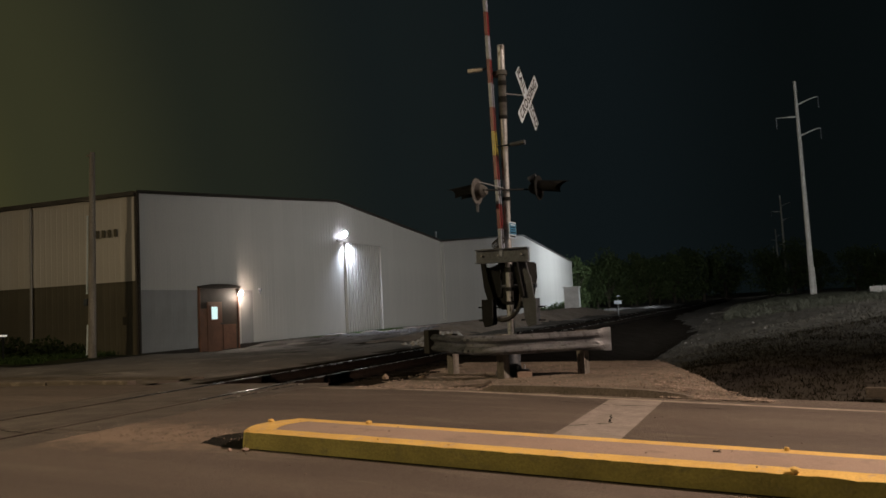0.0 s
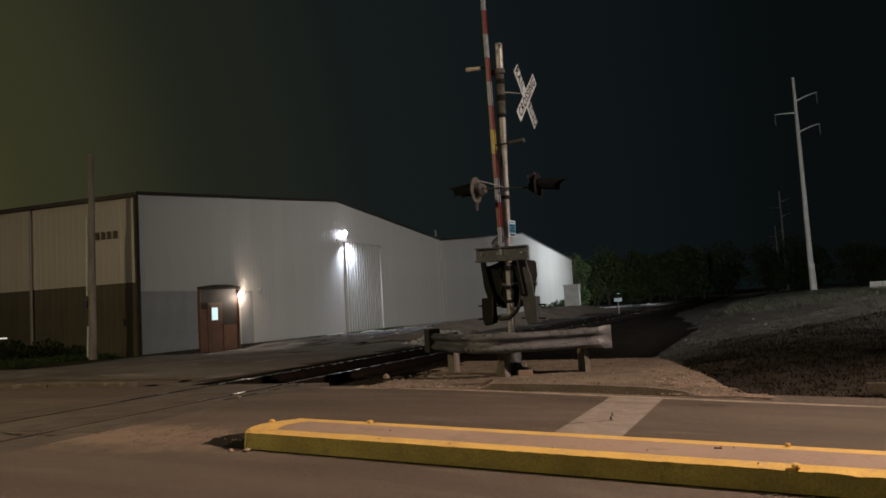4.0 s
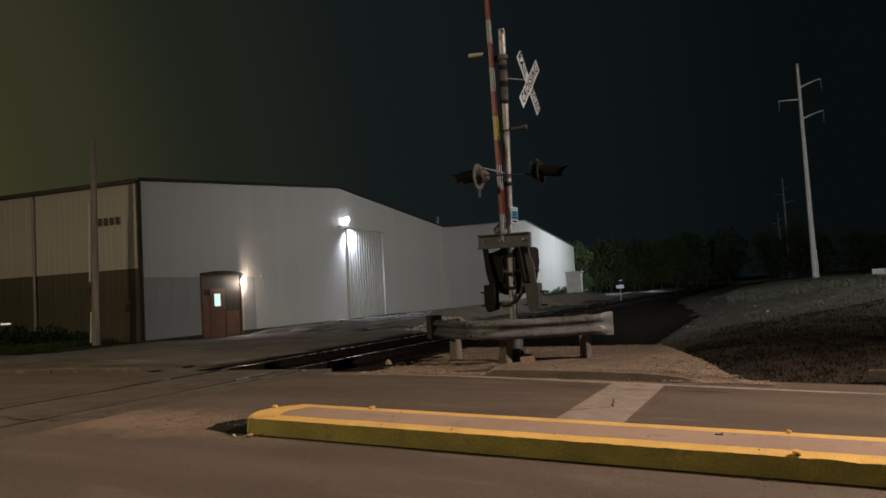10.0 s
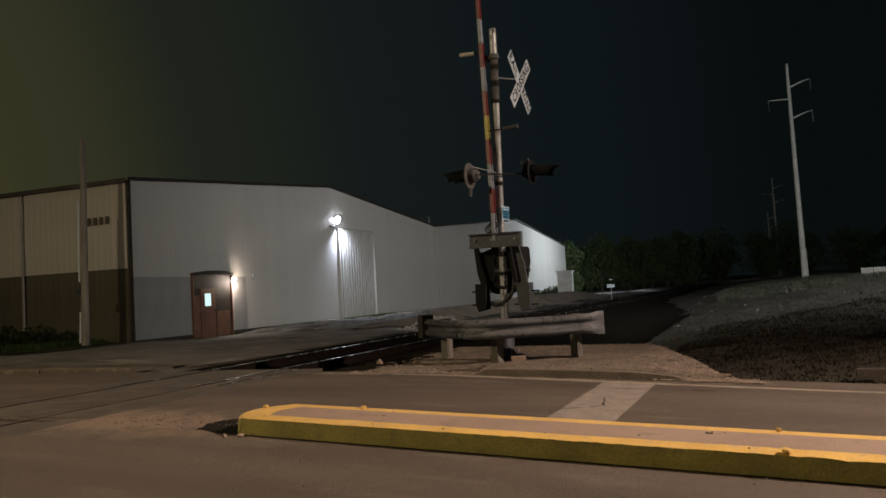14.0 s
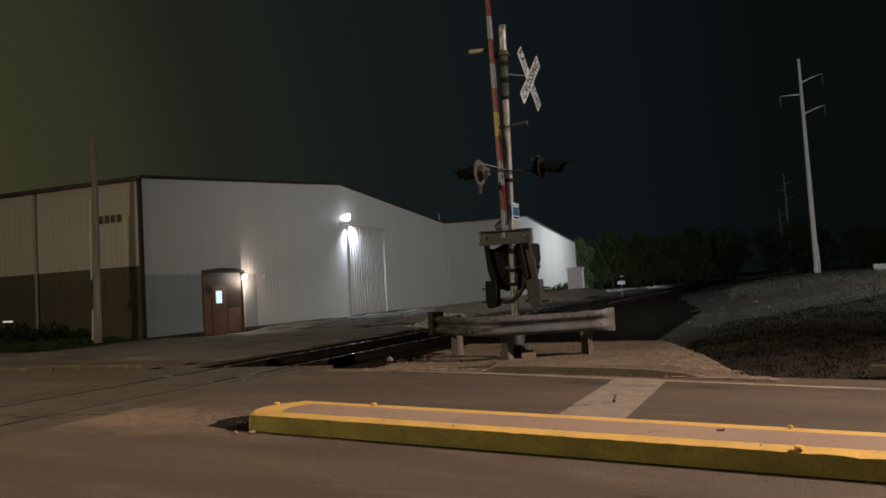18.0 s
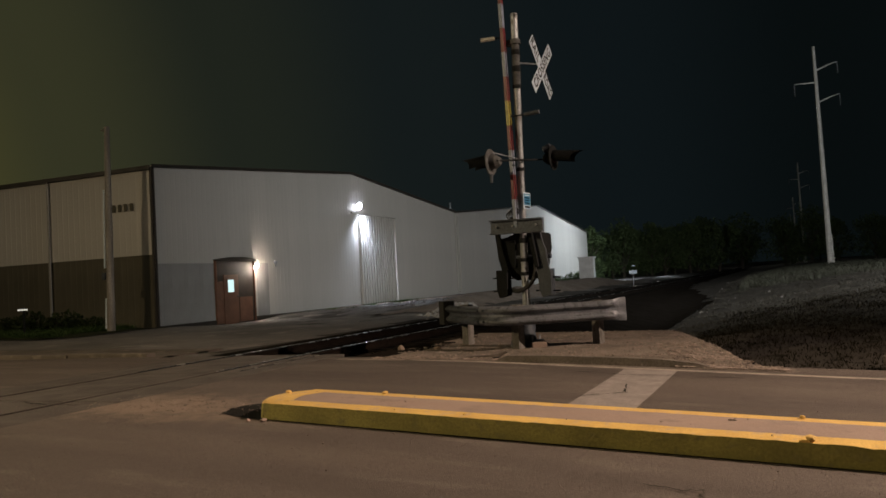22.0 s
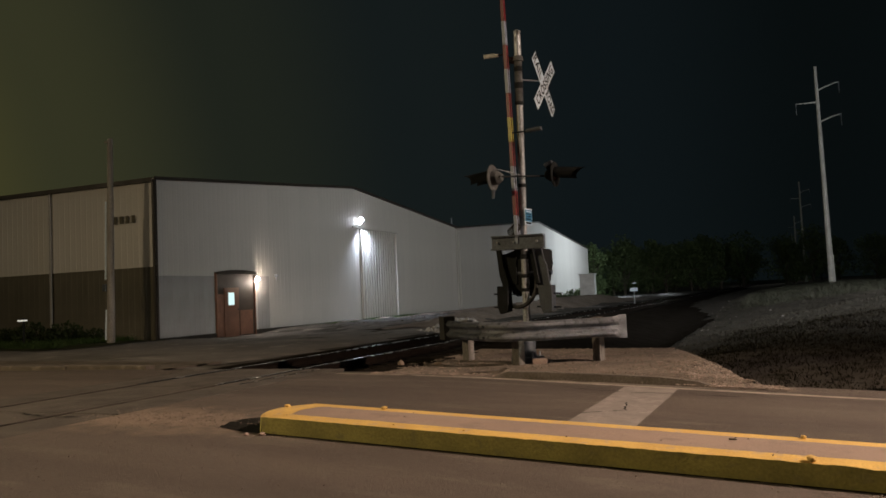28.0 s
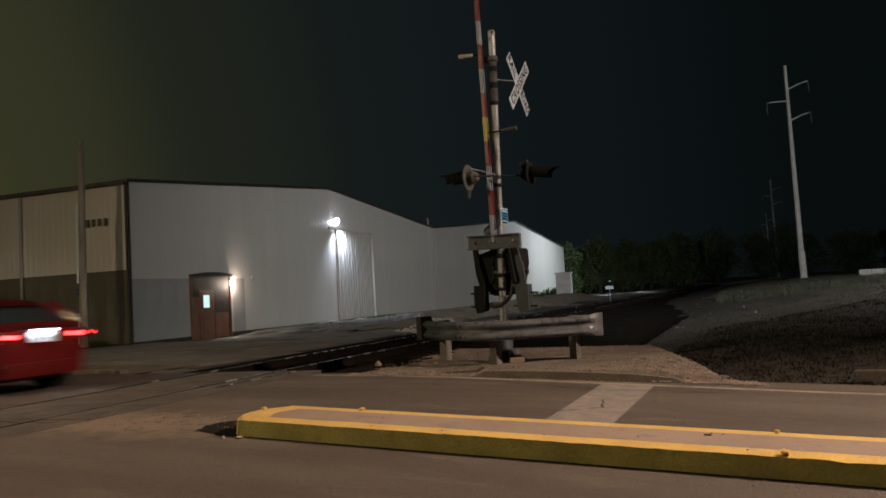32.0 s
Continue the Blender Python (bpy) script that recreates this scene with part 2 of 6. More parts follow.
# same steel as GALV, darkened for the beam that faces away from the lamps
GALV_SHADED = material("shaded_galvanised_steel", (0.15, 0.165, 0.195), (0.10, 0.11, 0.13), 0.65, 0.3, scale=3, fine=30, bump=0.08, third=(0.07, 0.072, 0.08), contrast=0.15)
ALUMINIUM = material("weathered_aluminium", (0.36, 0.385, 0.42), (0.17, 0.18, 0.195), 0.55, 0.5, scale=3.5, fine=40, bump=0.12, stretch=(1, 1, 0.35), third=(0.07, 0.067, 0.062))
CAST = material("grey_cast_metal", (0.052, 0.063, 0.080), (0.034, 0.041, 0.052), 0.65, 0.2, scale=4, fine=40, bump=0.15)
BLACK = material("matt_black_paint", (0.012, 0.014, 0.015), (0.016, 0.017, 0.018), 0.9, scale=4, fine=40, bump=0.1, spec=0.08)
POLE_DARK = material("weathered_black_paint", (0.085, 0.088, 0.09), (0.05, 0.052, 0.054), 0.8, scale=6, fine=40, bump=0.1, spec=0.2)
POST_GREY = material("dull_grey_paint", (0.085, 0.10, 0.125), (0.06, 0.07, 0.088), 0.75, 0.1, scale=4, fine=40, bump=0.1)
RUBBER = material("black_rubber", (0.012, 0.012, 0.012), (0.02, 0.02, 0.02), 0.75, scale=4, fine=60, bump=0.15)
TIMBER_POST = material("grey_timber_post", (0.15, 0.142, 0.135), (0.085, 0.078, 0.07), 0.9, scale=3, fine=40, bump=0.4, stretch=(4, 4, 0.5), third=(0.06, 0.054, 0.048))
SIGN_WHITE = material("sign_white", (0.56, 0.66, 0.78), (0.49, 0.58, 0.69), 0.5, scale=5, fine=40, bump=0.03)
SIGN_BLACK = material("sign_black", (0.012, 0.012, 0.012), None, 0.8, bump=0, spec=0.05)
SIGN_BLUE = material("sign_blue", (0.03, 0.17, 0.33), (0.026, 0.14, 0.29), 0.45, scale=5, bump=0.02)
# white sheeting tinted yellow for the lamplight that glints on it
ARM_LIT_YELLOW = material("arm_lit_sheeting", (0.30, 0.28, 0.03), (0.26, 0.20, 0.03), 0.4, scale=6, fine=60, bump=0.05)
ARM_RED = material("arm_red_sheeting", (0.13, 0.012, 0.016), (0.10, 0.010, 0.013), 0.4, scale=6, fine=60, bump=0.05)
ARM_WHITE = material("arm_white_sheeting", (0.22, 0.26, 0.36), (0.15, 0.175, 0.23), 0.4, scale=6, fine=60, bump=0.05)
LENS_RED = material("unlit_red_lens", (0.045, 0.004, 0.003), (0.035, 0.003, 0.003), 0.3, scale=8, bump=0.02)
POLE_GREY = material("pale_steel_pole", (0.58, 0.57, 0.56), (0.48, 0.47, 0.46), 0.65, 0.1, scale=1.5, fine=20, bump=0.06)
POLE_PALE = material("pale_galvanised_pole", (0.66, 0.65, 0.64), (0.56, 0.55, 0.54), 0.6, 0.1, scale=1.5, fine=20, bump=0.06)
POLE_WOOD = material("weathered_pole_wood", (0.26, 0.24, 0.22), (0.17, 0.155, 0.14), 0.9, scale=2, fine=30, bump=0.4, stretch=(5, 5, 0.4))
HEDGE = material("dark_hedge_leaf", (0.026, 0.036, 0.014), (0.018, 0.026, 0.010), 0.85, scale=0.8, fine=8, bump=0.0, spec=0.1)
BARK = material("bark", (0.07, 0.055, 0.042), (0.045, 0.036, 0.028), 0.95, scale=3, fine=25, bump=0.8)
LEAF = material("leaf", (0.058, 0.088, 0.028), (0.072, 0.104, 0.034), 0.8, scale=0.6, fine=8, bump=0.0, third=(0.03, 0.055, 0.02))
GRASS = material("grass_blade", (0.098, 0.091, 0.080), (0.076, 0.071, 0.061), 0.95, scale=0.5, fine=7, bump=0.0, third=(0.105, 0.096, 0.086), spec=0.1)
CAR_RED = material("red_car_paint", (0.072, 0.005, 0.0045), (0.060, 0.0045, 0.004), 0.5, 0.0, scale=2, fine=300, bump=0.0, spec=0.05)
CAR_RED.node_tree.nodes["Principled BSDF"].inputs["Coat Weight"].default_value = 0.07
CAR_RED.node_tree.nodes["Principled BSDF"].inputs["Coat Roughness"].default_value = 0.14
CAR_GLASS = clear_glass("dark_car_glass")
CHROME = material("chrome", (0.75, 0.75, 0.74), (0.66, 0.66, 0.65), 0.12, 1.0, scale=5, bump=0.0)
WHEEL_SILVER = material("silver_wheel", (0.12, 0.12, 0.125), (0.095, 0.095, 0.10), 0.55, 0.3, scale=5, bump=0.02)
GLOW_FLOOD = glowing("floodlight_lens", (0.86, 0.90, 1.0), 7.0)
GLOW_DOOR = glowing("door_lamp_lens", (1.0, 0.88, 0.74), 30.0)
GLOW_WINDOW = glowing("lit_door_glass", (0.66, 0.90, 0.88), 0.10)
GLOW_FAR = glowing("far_lamp_lens", (1.0, 0.94, 0.86), 1.2)
GLOW_HEAD = glowing("headlight_lens", (1.0, 0.86, 0.74), 4500.0)
GLOW_BEAM = glowing("headlight_projector", (1.0, 0.84, 0.72), 230000.0)
GLOW_COVER = glowing("headlight_cover", (1.0, 0.87, 0.76), 1.6)
GLOW_MARK = glowing("amber_marker_lens", (1.0, 0.42, 0.06), 1.5)
GLOW_TAIL = glowing("tail_light_lens", (1.0, 0.022, 0.022), 3.6)
# emission stands in for light thrown back by the marker strip
GLOW_STRIP = glowing("self_lit_strip", (0.9, 0.9, 0.85), 0.05)
GLOW_PLATE = glowing("plate_lamp_lens", (1.0, 0.97, 0.92), 25.0)


# ---- mesh helpers ----
def box(bm, at, size, turn=None, bevel=0.0):
    m = Matrix.Translation(at) @ (turn or Matrix()) @ Matrix.Diagonal((*size, 1))
    made = bmesh.ops.create_cube(bm, size=1, matrix=m)
    if bevel:
        edges = {e for v in made["verts"] for e in v.link_edges}
        bmesh.ops.bevel(bm, geom=list(edges), offset=bevel, segments=2, profile=0.7, affect="EDGES", clamp_overlap=True)
    return bm


def rod(bm, a, b, r0, r1=None, sides=12, caps=True):
    a, b = Vector(a), Vector(b)
    turn = (b - a).to_track_quat("Z", "Y").to_matrix().to_4x4()
    bmesh.ops.create_cone(bm, cap_ends=caps, segments=sides, radius1=r0, radius2=r0 if r1 is None else r1, depth=(b - a).length,
                          matrix=Matrix.Translation((a + b) / 2) @ turn)
    return bm


def tube(bm, points, r, sides=8):
    for a, b in zip(points, points[1:]):
        rod(bm, a, b, r, r, sides)
    return bm


def prism(bm, outline, depth, m=Matrix()):
    """An outline in the local x-z plane, pushed from y=0 to y=depth."""
    front = [bm.verts.new(m @ Vector((x, 0, z))) for x, z in outline]
    back = [bm.verts.new(m @ Vector((x, depth, z))) for x, z in outline]
    bm.faces.new(front)
    bm.faces.new(back[::-1])
    n = len(outline)
    for i in range(n):
        bm.faces.new((front[i], back[i], back[(i + 1) % n], front[(i + 1) % n]))
    return bm


def finish(bm, name, mat, smooth=False):
    bmesh.ops.recalc_face_normals(bm, faces=bm.faces)
    me = bpy.data.meshes.new(name)
    bm.to_mesh(me)
    bm.free()
    me.materials.append(mat)
    if smooth:
        for p in me.polygons:
            p.use_smooth = True
        me.set_sharp_from_angle(angle=radians(38))
    return me


def part(name, bm, mat, parent=None, label="", smooth=False):
    ob = new(name, finish(bm, name, mat, smooth))
    ob.parent = parent
    return tagged(ob, label)


def thing(name, m, label, category, group="", kind=""):
    ob = new(name)
    ob.empty_display_size = 0.1
    ob.matrix_world = m
    return tagged(ob, label, category, group, kind)


def sheet(name, xs, ys, height, mat, keep=None, shift=None, label="", category="", smooth=True):
    xs, ys = np.asarray(xs, float), np.asarray(ys, float)
    verts = []
    for y in ys:
        for x in xs:
            px = x + (shift(x, y) if shift else 0)
            verts.append((px, y, height(px, y)))
    nx, faces = len(xs), []
    for j in range(len(ys) - 1):
        for i in range(nx - 1):
            if keep is None or keep((xs[i] + xs[i + 1]) / 2, (ys[j] + ys[j + 1]) / 2):
                a = j * nx + i
                faces.append((a, a + 1, a + nx + 1, a + nx))
    me = bpy.data.meshes.new(name)
    me.from_pydata(verts, [], faces)
    me.materials.append(mat)
    if smooth:
        for p in me.polygons:
            p.use_smooth = True
    return tagged(new(name, me), label, category, kind="structure")


def rock(bm, at, r, rnd):
    made = bmesh.ops.create_icosphere(bm, subdivisions=1, radius=r, matrix=Matrix.Translation(at))
    s = Vector((rnd.uniform(0.7, 1.3), rnd.uniform(0.7, 1.3), rnd.uniform(0.5, 0.9)))
    c = Vector(at)
    for v in made["verts"]:
        d = (v.co - c) * rnd.uniform(0.75, 1.2)
        v.co = c + Vector((d.x * s.x, d.y * s.y, d.z * s.z))


def stones(name, places, sizes, mat, label, category, rnd):
    """Loose stones as one object, each an uneven eight-sided lump."""
    verts, faces = [], []
    base = [(1, 0, 0), (-1, 0, 0), (0, 1, 0), (0, -1, 0), (0, 0, 1), (0, 0, -1)]
    tri = [(0, 2, 4), (2, 1, 4), (1, 3, 4), (3, 0, 4), (2, 0, 5), (1, 2, 5), (3, 1, 5), (0, 3, 5)]
    for (x, y, z), r in zip(places, sizes):
        k, a = len(verts), rnd.uniform(0, 6.28)
        ca, sa = math.cos(a), math.sin(a)
        for bx, by, bz in base:
            f = r * rnd.uniform(0.7, 1.25)
            verts.append((x + (bx * ca - by * sa) * f, y + (bx * sa + by * ca) * f, z + bz * f * 0.7))
        faces += [(k + i, k + j, k + l) for i, j, l in tri]
    me = bpy.data.meshes.new(name)
    me.from_pydata(verts, [], faces)
    me.materials.append(mat)
    return tagged(new(name, me), label, category, kind="stuff")


# ---- the lie of the land ----
def track_x(y):
    return -9.35 - 0.095 * (y - 9.5)


def lane_z(x):
    return float(np.interp(x, (-60, -20, -13, -6.2, -5, 4, 12, 60), (0, 0, 0.11, 0.11, 0.093, -0.164, -0.3, -0.35)))


def land_z(x, y):
    r = (x - track_x(y)) * 0.9955
    rough = 0.05 * noise.noise((x * 0.7, y * 0.7, 0)) + 0.10 * noise.noise((x * 0.16, y * 0.16, 3))
    mound = float(np.interp(y, (24, 30, 44, 57, 68), (0, 0.45, 0.74, 0.74, 0.2)))
    ditch = float(np.interp(y, (38, 52), (-0.75, -0.05)))
    side = float(np.interp(r, (-60, -9, -6.2, -4.6, -2.9, -1.6, 1.5, 2.3, 4.4, 12.5, 30, 90), (0, 0, 0.02, mound, 0.0, -0.08, -0.08, -0.18, ditch, 0.55, 0.75, 0.8)))
    if r > 4:
        side = min(side, float(np.interp(y, (10, 10.5, 12, 27, 40, 60), (-0.1, -0.2, -0.72, 0.45, 0.8, 3))))
        side += rough * 1.5
    elif abs(r) > 2.6:
        side += rough * 0.4
    edge = float(np.interp(y, (9.8, 10.0, 12.56, 14.75, 16, 18), (-1.0, -1.18, -2.39, -3.29, -4.4, -6.2)))
    if r > 1.5 and 9 < y < 18:
        side = max(side, 0.085 - 0.55 * max(0, x - edge) - 0.45 * max(0, y - 14.9) - 0.3 * max(0, -7.6 - x))
    away = Vector((x, y, 0)) - WALL_AT
    if abs(away.y) < 14 and x < -14:
        side -= 0.2 * float(np.interp(away.dot(WALL_U), (-1, 2.5, 6.5, 9), (0, 0.8, 1, 0))) * float(np.interp(-away.dot(WALL_V), (0, 3, 8), (1, 1, 0)))
    if -2.6 < x < 0 and 10.3 < y < 13:
        side -= 0.2 * float(np.interp(x, (-2.5, -1.1), (0, 1))) * float(np.interp(y, (10.3, 11.2, 13), (0.3, 1, 0)))
    if y < 10.6:
        blend = float(np.interp(y, (10.35, 10.6), (0, 1)))
        side = (lane_z(x) - 0.06) * (1 - blend) + side * blend
    return side


def spaced(*spans):
    out = []
    for a, b, step in spans:
        out += list(np.arange(a, b, step))
    return out


GX = spaced((-2400, -400, 250), (-400, -80, 40), (-80, -30, 5), (-30, -14, 1.0), (-14, 7, 0.3), (7, 30, 1.5), (30, 100, 10), (100, 2401, 230))
GY = spaced((-1500, -100, 200), (-100, -10, 15), (-10, 9.6, 2.4), (9.6, 20, 0.3), (20, 70, 1.0), (70, 160, 6), (160, 400, 30), (400, 2601, 275))
sheet("ground", GX, GY, land_z, GRASS_SOIL, label="uneven ground of dry grass and dark soil", category="ground")


def bend(x, y):
    w = max(0.0, 1 - abs(x + 9.35) / 7.0)
    return -0.095 * (y - 9.5) * min(1.0, w * 1.6)


RX = sorted(spaced((-420, -40, 20), (-40, -18, 2), (-18, -11.2, 0.5), (-7.5, 8, 0.5), (8, 40, 2), (40, 421, 20)) + [-11.15, -10.9, -7.8])
sheet("road", RX, spaced((-14, 4, 2), (4, 10.41, 0.4)), lambda x, y: lane_z(x), ASPHALT, keep=lambda x, y: not -10.9 < x < -7.8, shift=bend,
      label="worn brown-grey asphalt road rising to the crossing", category="road")
def yard_z(x, y):
    """Level by the road, rutted and lumpy further along the wall."""
    rough = float(np.interp(y, (19, 26, 60, 80), (0.1, 1, 1, 0.3))) * float(np.interp(x - track_x(y), (-6, -3.2), (1, 0)))
    lump = noise.noise((x * 0.9, y * 0.6, 2)) + 0.6 * noise.noise((x * 2.3, y * 1.7, 7))
    return land_z(x, y) + 0.012 + 0.11 * rough * lump


sheet("yard", spaced((-90, -30, 10), (-30, -11, 0.4)), spaced((10.6, 22, 0.8), (22, 62, 0.4), (62, 120, 4)), yard_z, YARD,
      keep=lambda x, y: x < track_x(y) - 2.6, label="bare gravel yard between the track and the warehouse", category="yard")
sheet("earth_mound", spaced((-6.6, -2.85, 0.25)), spaced((25, 70, 0.5)), lambda x, y: yard_z(x, y) + 0.03 + 0.05 * noise.noise((x * 1.6, y * 1.1, 9)), DIRT, shift=lambda x, y: track_x(y),
      label="low mound of bare brown earth beside the track", category="earth mound")
sheet("shoulder", spaced((-8.0, -0.6, 0.15)), spaced((9.95, 15.2, 0.15)),
      lambda x, y: (land_z(x, y) if y > 10.3 else max(land_z(x, y), lane_z(x) - 0.01)) + 0.012 + 0.012 * noise.noise((x * 3, y * 3, 5)), GRAVEL,
      keep=lambda x, y: x - track_x(y) > 2.45 + 0.2 * noise.noise((y * 2, 0, 0)) and x < np.interp(y, (9.8, 12.56, 14.75, 16), (-0.75, -1.95, -2.9, -4)), label="pale gravel shoulder heaped round the crossing signal", category="gravel shoulder")


def strip(name, x0, x1, y0, y1, mat, lift=0.005, step=0.4, label="", category="road marking"):
    return sheet(name, list(np.arange(x0, x1, step)) + [x1], list(np.arange(y0, y1, 0.4)) + [y1], lambda x, y: lane_z(x) + lift, mat, label=label, category=category, smooth=False)


def ribbon_line(name, xs, y_at, half, label):
    """A painted line along x whose middle is y_at(x)."""
    bm = bmesh.new()
    a = [bm.verts.new((x, y_at(x) - half, lane_z(x) + 0.005)) for x in xs]
    b = [bm.verts.new((x, y_at(x) + half, lane_z(x) + 0.005)) for x in xs]
    for i in range(len(xs) - 1):
        bm.faces.new((a[i], a[i + 1], b[i + 1], b[i]))
    return tagged(new(name, finish(bm, name, LINE_WHITE)), label, "road marking", kind="structure")


ribbon_line("edge_line", spaced((-7.55, 8, 0.35), (8, 130, 4)), lambda x: 9.65 + 0.062 * max(0.0, -x - 0.3), 0.06, "worn white edge line along the road")
sheet("stop_line", [-2.86, -2.6, -2.4, -2.21], spaced((6.4, 9.7, 0.4)) + [9.72], lambda x, y: lane_z(x) + 0.005, ROAD_WHITE, shift=lambda x, y: -0.075 * (y - 9.7),
      label="broad worn white stop line before the track", category="road marking", smooth=False)


# ---- the traffic island ----
def island():
    isl = thing("traffic_island", Matrix(), "long raised concrete median with yellow painted kerbs", "median")
    x0, x1, y0, y1, h = -5.05, 60.0, 5.53, 6.32, 0.16
    xs = [x0 + 0.05] + list(np.arange(-4.95, 5, 0.055)) + list(np.arange(5, 8, 0.35)) + list(np.arange(8, 60, 4)) + [x1]
    rnd = random.Random(4)

    def line(y, z, jag=0.0, drop=0.0):
        # chipped edge: small bites of uneven depth
        out, bite = [], 0.0
        for x in xs:
            bite = bite * 0.55 + rnd.uniform(-1, 1) * jag * 0.7 + (jag * 1.6 if jag and rnd.random() < 0.03 else 0)
            out.append((x, y + bite * (0.15 if drop else 1), lane_z(x) + z - abs(bite) * drop))
        return out

    def ribbon(name, a, b, mat, label):
        bm = bmesh.new()
        va, vb = [bm.verts.new(p) for p in a], [bm.verts.new(p) for p in b]
        for i in range(len(a) - 1):
            bm.faces.new((va[i], va[i + 1], vb[i + 1], vb[i]))
        return part(name, bm, mat, isl, label)

    near_top = line(y0 + 0.012, h - 0.012, 0.005, 0.9)
    near_in = line(y0 + 0.16, h, 0.006)
    far_in = line(y1 - 0.15, h, 0.006)
    far_top = line(y1 - 0.01, h, 0.003)
    ribbon("kerb_face", line(y0, -0.03), near_top, KERB_FACE_SHADED, "shaded olive-yellow kerb face")
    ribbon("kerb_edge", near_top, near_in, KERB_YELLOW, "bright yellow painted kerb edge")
    ribbon("infill", near_in, far_in, CONCRETE, "plain tan concrete infill")
    ribbon("kerb_edge", far_in, far_top, KERB_YELLOW, "bright yellow painted kerb edge")
    ribbon("kerb_face", far_top, line(y1, -0.03), KERB_FACE_SHADED, "shaded olive-yellow kerb face")
    ribbon("base_joint", line(y0 - 0.022, 0.003, 0.006), line(y0 + 0.004, 0.004), SEAL, "dark open joint at the foot of the kerb")
    # rounded nose, painted back to the infill
    bm, face, low, top, crown, inn = bmesh.new(), bmesh.new(), [], [], [], []
    for k in range(17):
        a = k / 16
        y = y0 + 0.012 + (y1 - y0 - 0.022) * a
        x = xs[0] - 0.20 * math.sin(math.pi * a) ** 0.7 + 0.06 * a
        wear = 0.012 * noise.noise((x * 6, y * 9, 3))
        yc, yi = y * 0.95 + (y0 + y1) * 0.025, y0 + 0.14 + (y1 - y0 - 0.27) * a
        zc, zi = (h + 0.003 - 0.012 * max(0.0, 1 - (v - y0) / 0.16) for v in (yc, yi))
        top.append(bm.verts.new((x + wear, y, lane_z(x) + zc - 0.018 + wear * 0.6)))
        low.append((face.verts.new((x - 0.025, y, lane_z(x) - 0.03)), face.verts.new(top[-1].co)))
        crown.append(bm.verts.new((x + 0.035, yc, lane_z(x) + zc)))
        xi = -4.76 - 0.09 * math.sin(math.pi * a) + wear
        inn.append(bm.verts.new((xi, yi, lane_z(xi) + zi)))
    for k in range(16):
        for p, q in ((top, crown), (crown, inn)):
            bm.faces.new((p[k], p[k + 1], q[k + 1], q[k]))
        face.faces.new((low[k][0], low[k + 1][0], low[k + 1][1], low[k][1]))
    part("nose_face", face, KERB_FACE_SHADED, isl, "worn yellow nose of the kerb, shaded to olive in its colour", True)
    part("nose", bm, KERB_YELLOW, isl, "yellow painted rounded nose")
    for x, y in ((-5.10, 6.02), (-4.15, 6.27), (-0.56, 6.27), (-0.46, 5.58), (-2.95, 5.57), (-3.6, 5.57)):
        bm = bmesh.new()
        big = x in (-0.46, -0.56, -4.15, -5.10)
        rock(bm, (x, y, lane_z(x) + h + 0.008), 0.034 if big else 0.016, rnd)
        part("stone", bm, KERB_YELLOW, isl, "yellow painted lump on the kerb", True)


island()


